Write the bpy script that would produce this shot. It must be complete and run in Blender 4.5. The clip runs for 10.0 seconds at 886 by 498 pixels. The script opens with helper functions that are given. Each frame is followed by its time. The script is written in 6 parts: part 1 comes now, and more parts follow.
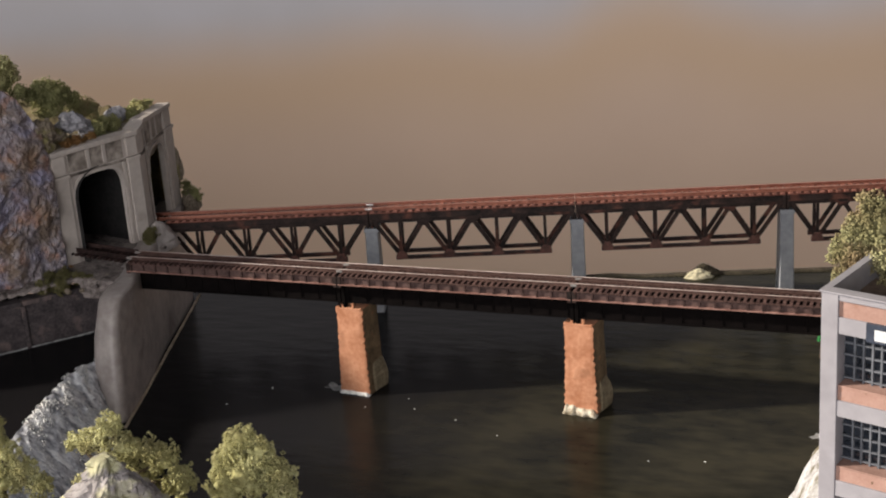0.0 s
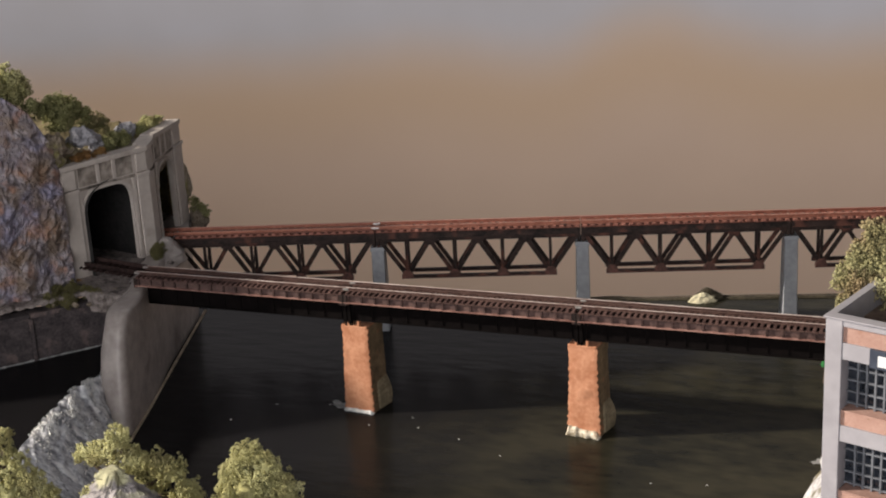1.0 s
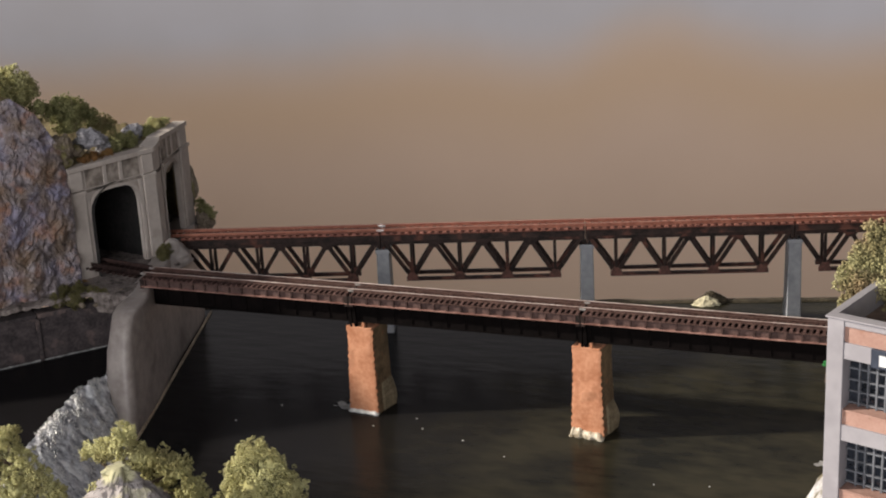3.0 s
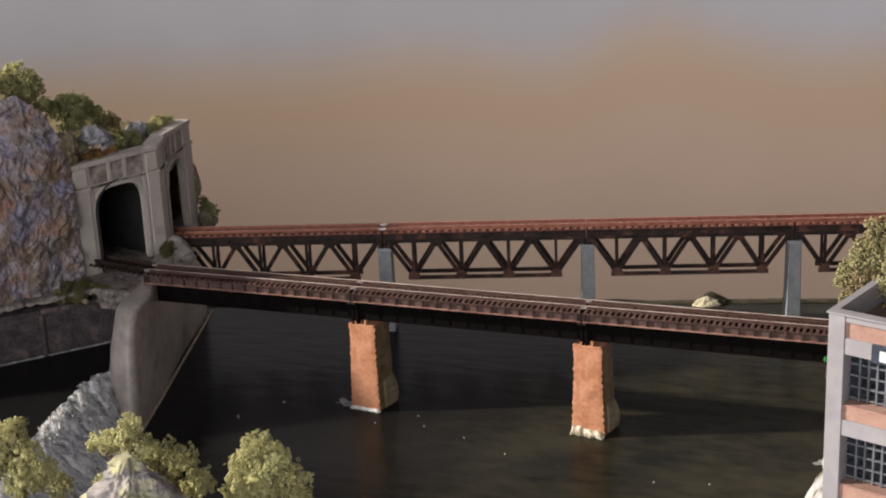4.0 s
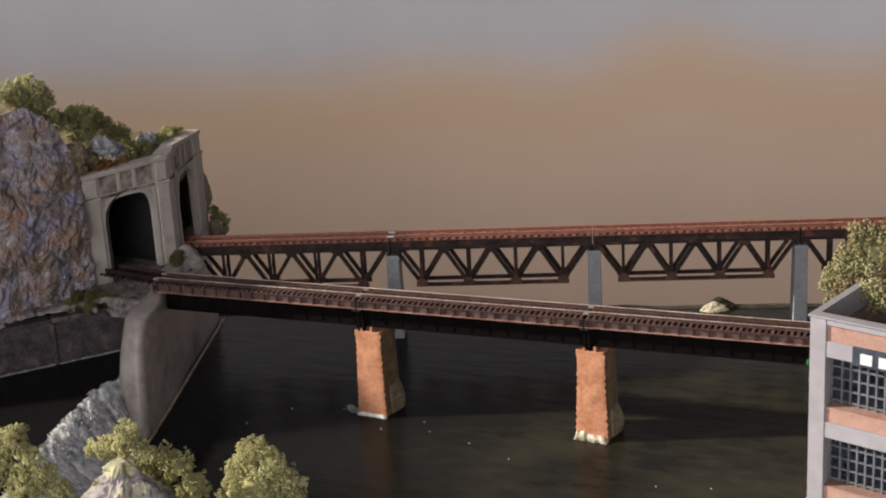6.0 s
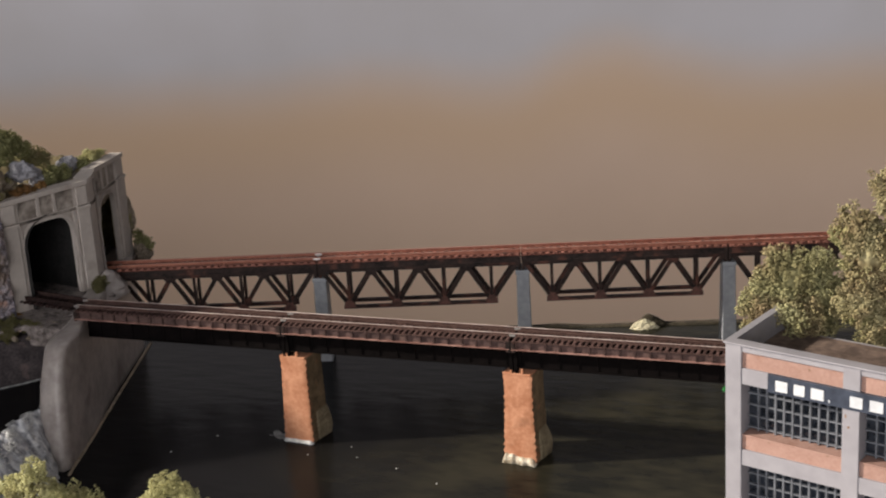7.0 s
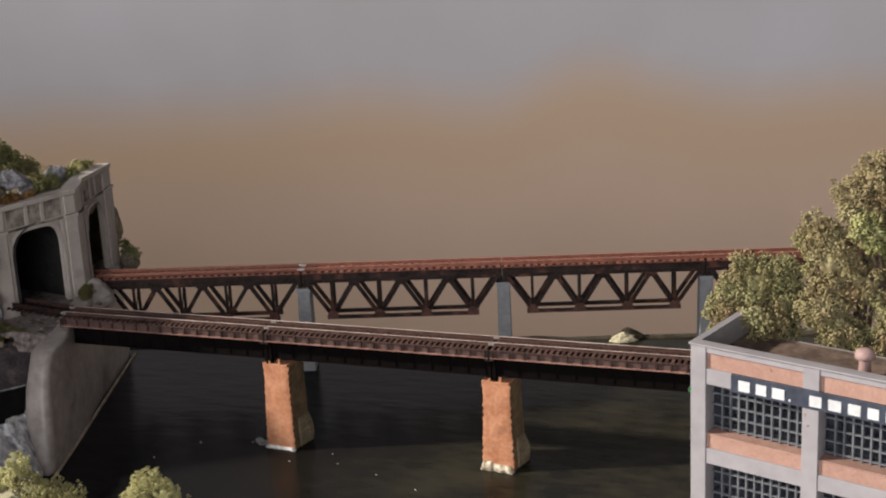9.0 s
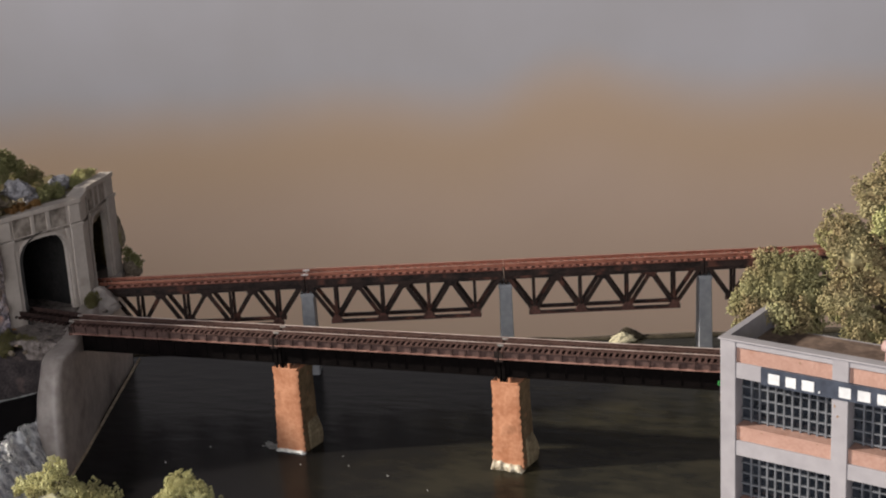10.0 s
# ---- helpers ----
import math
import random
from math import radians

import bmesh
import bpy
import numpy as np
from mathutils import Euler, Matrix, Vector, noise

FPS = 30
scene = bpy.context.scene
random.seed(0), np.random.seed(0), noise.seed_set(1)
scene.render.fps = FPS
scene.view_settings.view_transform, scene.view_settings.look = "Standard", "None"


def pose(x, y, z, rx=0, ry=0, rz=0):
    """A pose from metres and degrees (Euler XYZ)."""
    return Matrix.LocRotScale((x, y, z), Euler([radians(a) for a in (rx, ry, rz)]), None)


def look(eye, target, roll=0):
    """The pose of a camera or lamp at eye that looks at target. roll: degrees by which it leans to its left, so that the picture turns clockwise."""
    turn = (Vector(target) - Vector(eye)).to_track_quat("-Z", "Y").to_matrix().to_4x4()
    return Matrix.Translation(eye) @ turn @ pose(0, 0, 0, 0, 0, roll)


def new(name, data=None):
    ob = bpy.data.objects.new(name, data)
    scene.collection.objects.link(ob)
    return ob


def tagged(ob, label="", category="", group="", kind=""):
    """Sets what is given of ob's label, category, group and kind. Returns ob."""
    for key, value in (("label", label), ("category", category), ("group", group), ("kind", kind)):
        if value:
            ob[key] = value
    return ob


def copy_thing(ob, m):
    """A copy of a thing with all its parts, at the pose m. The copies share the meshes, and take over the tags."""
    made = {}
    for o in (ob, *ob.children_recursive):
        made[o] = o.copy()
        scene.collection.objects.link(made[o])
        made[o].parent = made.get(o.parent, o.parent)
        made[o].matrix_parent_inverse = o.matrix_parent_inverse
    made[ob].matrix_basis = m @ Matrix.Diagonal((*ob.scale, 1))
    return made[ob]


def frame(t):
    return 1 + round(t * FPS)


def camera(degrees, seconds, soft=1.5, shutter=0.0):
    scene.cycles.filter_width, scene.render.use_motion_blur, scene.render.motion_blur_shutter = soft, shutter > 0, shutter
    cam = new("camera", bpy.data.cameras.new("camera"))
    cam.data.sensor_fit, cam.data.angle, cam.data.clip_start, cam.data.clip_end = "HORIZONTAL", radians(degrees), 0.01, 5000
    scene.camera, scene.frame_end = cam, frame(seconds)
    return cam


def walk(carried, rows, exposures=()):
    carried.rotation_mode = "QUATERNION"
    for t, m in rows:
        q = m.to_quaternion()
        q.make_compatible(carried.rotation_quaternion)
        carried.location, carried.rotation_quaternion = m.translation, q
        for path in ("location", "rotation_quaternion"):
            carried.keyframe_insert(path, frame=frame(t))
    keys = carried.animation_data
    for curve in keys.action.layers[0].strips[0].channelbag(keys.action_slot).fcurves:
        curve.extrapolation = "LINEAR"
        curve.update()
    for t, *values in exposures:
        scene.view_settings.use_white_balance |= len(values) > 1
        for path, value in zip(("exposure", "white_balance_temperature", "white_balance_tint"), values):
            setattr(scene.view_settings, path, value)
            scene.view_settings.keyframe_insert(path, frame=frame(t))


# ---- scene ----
cam = camera(32.861, 10.0, soft=2.0, shutter=0.3)
PATH = [
    (0, (0.34661, -0.66917, 0.34034), (0.08565, -0.06225, 0.10894), -4.09),
    (0.5, (0.34499, -0.67061, 0.34274), (0.08668, -0.06138, 0.11444), -3.51),
    (1, (0.34661, -0.67449, 0.34207), (0.08400, -0.06495, 0.11960), -3.15),
    (1.5, (0.34878, -0.67283, 0.34196), (0.08049, -0.06533, 0.12070), -3.38),
    (2, (0.34875, -0.66968, 0.33970), (0.08018, -0.06159, 0.12041), -3.50),
    (2.5, (0.34830, -0.67326, 0.34176), (0.08185, -0.06450, 0.12171), -3.29),
    (4, (0.34804, -0.68392, 0.34023), (0.08381, -0.07359, 0.12186), -2.63),
    (4.5, (0.34793, -0.68415, 0.34120), (0.08472, -0.07334, 0.12296), -2.63),
    (5, (0.34899, -0.68532, 0.34060), (0.08126, -0.07579, 0.12430), -2.55),
    (5.2, (0.34928, -0.68597, 0.34039), (0.08096, -0.07665, 0.12420), -2.50),
    (6.3, (0.36719, -0.68247, 0.34230), (0.08883, -0.07675, 0.12873), -3.62),
    (6.5, (0.36788, -0.67926, 0.34368), (0.09588, -0.07074, 0.12986), -3.66),
    (7, (0.36894, -0.67150, 0.34335), (0.11539, -0.05391, 0.13290), -3.50),
    (7.5, (0.37288, -0.66510, 0.34174), (0.13622, -0.04003, 0.13372), -3.36),
    (8, (0.37646, -0.67226, 0.34118), (0.15105, -0.04197, 0.13644), -2.71),
    (8.5, (0.38226, -0.67838, 0.34136), (0.14458, -0.05223, 0.13778), -3.08),
    (9, (0.37880, -0.68446, 0.34141), (0.12908, -0.06212, 0.14057), -2.84),
    (9.5, (0.35772, -0.69278, 0.34387), (0.12004, -0.06664, 0.14025), -2.65),
    (10, (0.36306, -0.70151, 0.34391), (0.12686, -0.07329, 0.14504), -3.26),
]
walk(cam, [(t, look(eye, target, roll)) for t, eye, target, roll in PATH], [(0, 0.0), (5.2, 0.0), (7.0, -0.08), (10, -0.10)])

# ---- light ----
SUN_ELEV, SUN_AZ = 25.0, 20.5          # the lamp stands low on the left, a little in front
world = bpy.data.worlds.new("room_light")
scene.world = world
world.use_nodes = True
wn = world.node_tree.nodes
wn["Background"].inputs[0].default_value = (0.95, 0.95, 1.0, 1)
wn["Background"].inputs[1].default_value = 0.10
sun_data = bpy.data.lights.new("room_lamp", "SUN")
sun_data.energy, sun_data.angle, sun_data.color = 7.0, radians(2.5), (1.0, 0.91, 0.80)
sun = new("room_lamp", sun_data)
ce, se = math.cos(radians(SUN_ELEV)), math.sin(radians(SUN_ELEV))
sun_way = Vector((ce * math.cos(radians(SUN_AZ)), ce * math.sin(radians(SUN_AZ)), -se))
sun.matrix_world = Matrix.Translation((-1.5, -0.6, 1.0)) @ sun_way.to_track_quat("-Z", "Y").to_matrix().to_4x4()
# added soft fill lamp behind the camera, with no known source
fill_data = bpy.data.lights.new("room_window", "AREA")
fill_data.shape, fill_data.size, fill_data.size_y = "RECTANGLE", 1.8, 1.1
fill_data.energy, fill_data.color = 33.5, (0.985, 0.965, 0.985)
fill_light = new("room_window", fill_data)
fill_light.matrix_world = look((0.30, -2.25, 0.75), (0.05, 0.10, 0.10))

# ---- helpers: all lengths below are in centimetres ----
CM = 0.01


def at(x, y, z, rz=0.0):
    return pose(x * CM, y * CM, z * CM, 0, 0, rz)


def part(name, bm, material, parent=None, label="", smooth=False, m=None):
    """Links a bmesh, built in centimetres, as one mesh object."""
    bmesh.ops.recalc_face_normals(bm, faces=bm.faces)
    bm.transform(Matrix.Scale(CM, 4))
    me = bpy.data.meshes.new(name)
    bm.to_mesh(me)
    bm.free()
    me.materials.append(material)
    if smooth:
        me.polygons.foreach_set("use_smooth", [True] * len(me.polygons))
    ob = new(name, me)
    if parent is not None:
        ob.parent = parent
    if m is not None:
        ob.matrix_basis = m
    if label:
        tagged(ob, label)
    return ob


def again(ob, m, parent=None):
    """One more of a part, on the same mesh."""
    twin = new(ob.name.split(".")[0], ob.data)
    twin.parent = parent or ob.parent
    twin.matrix_basis = m
    return twin


def thing(name, m, label, category, group="", kind=""):
    ob = new(name)
    ob.empty_display_size = 0.01
    ob.matrix_basis = m
    return tagged(ob, label, category, group, kind)


def box(bm, x0, x1, y0, y1, z0, z1, bevel=0.0):
    m = Matrix.Translation(((x0 + x1) / 2, (y0 + y1) / 2, (z0 + z1) / 2)) @ Matrix.Diagonal((x1 - x0, y1 - y0, z1 - z0, 1))
    got = bmesh.ops.create_cube(bm, size=1.0, matrix=m)
    if bevel:
        edges = list({e for v in got["verts"] for e in v.link_edges})
        bmesh.ops.bevel(bm, geom=edges, offset=bevel, segments=2, affect="EDGES", profile=0.6)
    return bm


def boxed(*args, **kw):
    return box(bmesh.new(), *args, **kw)


def beam(bm, p, q, w, h):
    """A bar of width w (across) and height h from p to q."""
    p, q = Vector(p), Vector(q)
    along = (q - p).normalized()
    side = along.cross(Vector((0, 0, 1)))
    side = side.normalized() if side.length > 1e-4 else Vector((0, 1, 0))
    up = side.cross(along)
    m = Matrix((along * (q - p).length, side * w, up * h)).transposed().to_4x4()
    m.translation = (p + q) / 2
    bmesh.ops.create_cube(bm, size=1.0, matrix=m)
    return bm


def rod(bm, p, q, r, n=8, r2=None):
    p, q = Vector(p), Vector(q)
    m = (q - p).to_track_quat("Z", "Y").to_matrix().to_4x4()
    m.translation = (p + q) / 2
    bmesh.ops.create_cone(bm, cap_ends=True, segments=n, radius1=r, radius2=r if r2 is None else r2, depth=(q - p).length, matrix=m)
    return bm


def prism(bm, outline, y0, y1):
    """A slab between y0 and y1 with an outline of (x, z)."""
    a = [bm.verts.new((x, y0, z)) for x, z in outline]
    b = [bm.verts.new((x, y1, z)) for x, z in outline]
    n = len(a)
    bm.faces.new(a)
    bm.faces.new(b[::-1])
    for i in range(n):
        bm.faces.new((a[i], b[i], b[(i + 1) % n], a[(i + 1) % n]))
    return bm


def loft(bm, rings, close=True):
    """Skin over rings of equal numbers of points, capped at both ends."""
    vs = [[bm.verts.new(p) for p in ring] for ring in rings]
    n = len(vs[0])
    for a, b in zip(vs, vs[1:]):
        for i in range(n if close else n - 1):
            bm.faces.new((a[i], a[(i + 1) % n], b[(i + 1) % n], b[i]))
    if close:
        bm.faces.new(vs[0][::-1])
        bm.faces.new(vs[-1])
    return bm


def fbm(p, scale, octaves=4):
    """Uneven value from about -1 to 1 at a place in centimetres."""
    return noise.fractal(Vector(p) * scale, 0.9, 2.1, octaves)


def rock_mesh(rx, ry, rz, seed, sub=4, rough=0.34):
    bm = bmesh.new()
    bmesh.ops.create_icosphere(bm, subdivisions=sub, radius=1.0)
    off = Vector((seed * 7.3, seed * 3.1, seed * 5.7))
    for v in bm.verts:
        k = 1 + rough * noise.fractal(v.co * 1.2 + off, 0.9, 2.1, 6) + 0.35 * rough * (noise.cell(v.co * 2.5 + off) - 0.5)
        v.co = Vector((v.co.x * rx, v.co.y * ry, v.co.z * rz)) * k
    return bm


def mound(rx, ry, h, seed, rough=1.0):
    """A craggy peaked rock standing on its base."""
    bm = bmesh.new()
    ring = []
    off = Vector((seed * 3.7, seed * 1.9, 0))
    size = max(rx, ry)
    for k in range(29):
        f = k / 28
        row = []
        for i in range(64):
            a = i * math.pi / 32
            d = Vector((math.cos(a), math.sin(a), 0))
            r = (1 - f) ** 0.75 + 0.015
            w = Vector((d.x * r, d.y * r, f * 1.15))
            k2 = 1 + 0.2 * fbm(d + off, 1.5, 2)
            w = w + rough * (d * (0.2 * fbm(w + off, 2.0, 5) + 0.1 * (0.4 - abs(fbm(w + off, 4.6, 4))) + 0.04 * fbm(w + off, 12, 3)) + Vector((0, 0, 0.05 * fbm(w + off, 5.0, 3))))
            row.append(Vector((w.x * rx * k2, w.y * ry * k2, w.z * h / 1.15)))
        ring.append(row)
    return loft(bm, ring)


# ---- materials ----
def surface(name, dark, light, scale=300.0, rough=0.75, bump=0.25, metal=0.0, spec=0.4, wear=None, wear_at=0.62, fine=4.0, vary=0.0):
    """Two tones mixed by coarse and fine noise, an optional worn tone in patches, and fine relief."""
    mat = bpy.data.materials.new(name)
    mat.use_nodes = True
    t = mat.node_tree
    n, l = t.nodes, t.links
    b = n["Principled BSDF"]
    tc = n.new("ShaderNodeTexCoord")
    info = n.new("ShaderNodeObjectInfo")
    shift = n.new("ShaderNodeVectorMath")
    shift.operation = "ADD"
    l.new(tc.outputs["Object"], shift.inputs[0])
    l.new(info.outputs["Random"], shift.inputs[1])
    a = n.new("ShaderNodeTexNoise")
    a.inputs["Scale"].default_value, a.inputs["Detail"].default_value = scale, 6
    c = n.new("ShaderNodeTexNoise")
    c.inputs["Scale"].default_value, c.inputs["Detail"].default_value = scale * fine, 4
    for x in (a, c):
        l.new(shift.outputs[0], x.inputs["Vector"])
    half = n.new("ShaderNodeMath")
    half.operation = "MULTIPLY_ADD"
    half.inputs[1].default_value = 0.4
    l.new(c.outputs[0], half.inputs[0])
    low = n.new("ShaderNodeMath")
    low.operation = "MULTIPLY"
    low.inputs[1].default_value = 0.6
    l.new(a.outputs[0], low.inputs[0])
    l.new(low.outputs[0], half.inputs[2])
    ramp = n.new("ShaderNodeValToRGB")
    ramp.color_ramp.elements[0].position, ramp.color_ramp.elements[1].position = 0.36, 0.64
    ramp.color_ramp.elements[0].color, ramp.color_ramp.elements[1].color = (*dark, 1), (*light, 1)
    l.new(half.outputs[0], ramp.inputs[0])
    colour = ramp.outputs[0]
    if wear:
        w = n.new("ShaderNodeTexNoise")
        w.inputs["Scale"].default_value, w.inputs["Detail"].default_value = scale * 0.6, 8
        far = n.new("ShaderNodeVectorMath")
        far.operation = "ADD"
        far.inputs[1].default_value = (3.1, 1.7, 5.2)
        l.new(shift.outputs[0], far.inputs[0])
        l.new(far.outputs[0], w.inputs["Vector"])
        wr = n.new("ShaderNodeMapRange")
        wr.inputs[1].default_value, wr.inputs[2].default_value = wear_at - 0.05, wear_at + 0.07
        l.new(w.outputs[0], wr.inputs[0])
        mix = n.new("ShaderNodeMix")
        mix.data_type = "RGBA"
        l.new(wr.outputs[0], mix.inputs[0])
        l.new(colour, mix.inputs[6])
        mix.inputs[7].default_value = (*wear, 1)
        colour = mix.outputs[2]
    if vary:
        hsv = n.new("ShaderNodeHueSaturation")
        mr = n.new("ShaderNodeMapRange")
        mr.inputs[3].default_value, mr.inputs[4].default_value = 1 - vary, 1 + vary
        l.new(info.outputs["Random"], mr.inputs[0])
        l.new(mr.outputs[0], hsv.inputs["Value"])
        l.new(colour, hsv.inputs["Color"])
        colour = hsv.outputs[0]
    l.new(colour, b.inputs["Base Color"])
    b.inputs["Roughness"].default_value = rough
    b.inputs["Metallic"].default_value = metal
    b.inputs["Specular IOR Level"].default_value = spec
    if bump:
        bp = n.new("ShaderNodeBump")
        bp.inputs["Strength"].default_value, bp.inputs["Distance"].default_value = bump, 0.001
        l.new(half.outputs[0], bp.inputs["Height"])
        l.new(bp.outputs[0], b.inputs["Normal"])
    return mat


def leafy(name, tones, patch=None, patch_at=0.55):
    """Foam foliage: every tuft has its own tone, with a second tone in broad patches."""
    mat = bpy.data.materials.new(name)
    mat.use_nodes = True
    t = mat.node_tree
    n, l = t.nodes, t.links
    b = n["Principled BSDF"]
    geo = n.new("ShaderNodeNewGeometry")
    tc = n.new("ShaderNodeTexCoord")
    a = n.new("ShaderNodeTexNoise")
    a.inputs["Scale"].default_value, a.inputs["Detail"].default_value = 120, 4
    l.new(tc.outputs["Object"], a.inputs["Vector"])
    add = n.new("ShaderNodeMath")
    add.operation = "MULTIPLY_ADD"
    add.inputs[1].default_value = 0.16
    l.new(geo.outputs["Random Per Island"], add.inputs[0])
    sc = n.new("ShaderNodeMath")
    sc.operation = "MULTIPLY_ADD"
    sc.inputs[1].default_value, sc.inputs[2].default_value = 1.5, -0.39
    l.new(a.outputs[0], sc.inputs[0])
    l.new(sc.outputs[0], add.inputs[2])
    ramp = n.new("ShaderNodeValToRGB")
    el = ramp.color_ramp.elements
    el[0].position, el[1].position = 0.1, 0.9
    el[0].color, el[1].color = (*tones[0], 1), (*tones[-1], 1)
    for i, tone in enumerate(tones[1:-1]):
        el.new(0.1 + 0.8 * (i + 1) / (len(tones) - 1)).color = (*tone, 1)
    l.new(add.outputs[0], ramp.inputs[0])
    colour = ramp.outputs[0]
    if patch:
        broad = n.new("ShaderNodeTexNoise")
        broad.inputs["Scale"].default_value, broad.inputs["Detail"].default_value = 55, 3
        l.new(tc.outputs["Object"], broad.inputs["Vector"])
        reach = n.new("ShaderNodeMapRange")
        reach.inputs[1].default_value, reach.inputs[2].default_value, reach.inputs[4].default_value = patch_at - 0.06, patch_at + 0.08, 0.8
        l.new(broad.outputs[0], reach.inputs[0])
        mix = n.new("ShaderNodeMix")
        mix.data_type = "RGBA"
        l.new(reach.outputs[0], mix.inputs[0])
        l.new(colour, mix.inputs[6])
        mix.inputs[7].default_value = (*patch, 1)
        colour = mix.outputs[2]
    l.new(colour, b.inputs["Base Color"])
    b.inputs["Roughness"].default_value = 0.95
    b.inputs["Specular IOR Level"].default_value = 0.1
    return mat


def water_material():
    mat = bpy.data.materials.new("river_resin")
    mat.use_nodes = True
    t = mat.node_tree
    n, l = t.nodes, t.links
    b = n["Principled BSDF"]
    tc = n.new("ShaderNodeTexCoord")
    stretch = n.new("ShaderNodeMapping")
    stretch.inputs["Rotation"].default_value = (0, 0, radians(-20))
    stretch.inputs["Scale"].default_value = (1.0, 2.6, 1.0)
    l.new(tc.outputs["Object"], stretch.inputs[0])
    murk = n.new("ShaderNodeTexNoise")
    murk.inputs["Scale"].default_value, murk.inputs["Detail"].default_value = 14, 6
    l.new(tc.outputs["Object"], murk.inputs["Vector"])
    ramp = n.new("ShaderNodeValToRGB")
    el = ramp.color_ramp.elements
    el[0].position, el[1].position = 0.40, 0.62
    el[0].color, el[1].color = (0.011, 0.011, 0.008, 1), (0.036, 0.032, 0.020, 1)
    mottle = n.new("ShaderNodeTexNoise")
    mottle.inputs["Scale"].default_value, mottle.inputs["Detail"].default_value = 55, 5
    l.new(stretch.outputs[0], mottle.inputs["Vector"])
    cloud = n.new("ShaderNodeMix")
    cloud.inputs[0].default_value = 0.4
    l.new(murk.outputs[0], cloud.inputs[2])
    l.new(mottle.outputs[0], cloud.inputs[3])
    l.new(cloud.outputs[0], ramp.inputs[0])
    # base colour runs from near black at low x to olive at high x
    sep = n.new("ShaderNodeSeparateXYZ")
    l.new(tc.outputs["Object"], sep.inputs[0])
    wander = n.new("ShaderNodeMath")
    wander.operation = "MULTIPLY_ADD"
    wander.inputs[1].default_value = 0.14
    l.new(murk.outputs[0], wander.inputs[0])
    l.new(sep.outputs[0], wander.inputs[2])
    bed = n.new("ShaderNodeMapRange")
    bed.interpolation_type = "SMOOTHSTEP"
    bed.inputs[1].default_value, bed.inputs[2].default_value = 0.05, 0.25
    l.new(wander.outputs[0], bed.inputs[0])
    deep = n.new("ShaderNodeMix")
    deep.data_type = "RGBA"
    l.new(bed.outputs[0], deep.inputs[0])
    deep.inputs[6].default_value = (0.009, 0.0085, 0.009, 1)
    l.new(ramp.outputs[0], deep.inputs[7])
    l.new(deep.outputs[2], b.inputs["Base Color"])
    b.inputs["Roughness"].default_value = 0.23
    b.inputs["IOR"].default_value = 1.33
    b.inputs["Specular IOR Level"].default_value = 0.14
    waves = n.new("ShaderNodeTexNoise")
    waves.inputs["Scale"].default_value, waves.inputs["Detail"].default_value = 38, 4
    l.new(stretch.outputs[0], waves.inputs["Vector"])
    bp = n.new("ShaderNodeBump")
    bp.inputs["Strength"].default_value, bp.inputs["Distance"].default_value = 0.30, 0.0012
    l.new(waves.outputs[0], bp.inputs["Height"])
    l.new(bp.outputs[0], b.inputs["Normal"])
    return mat


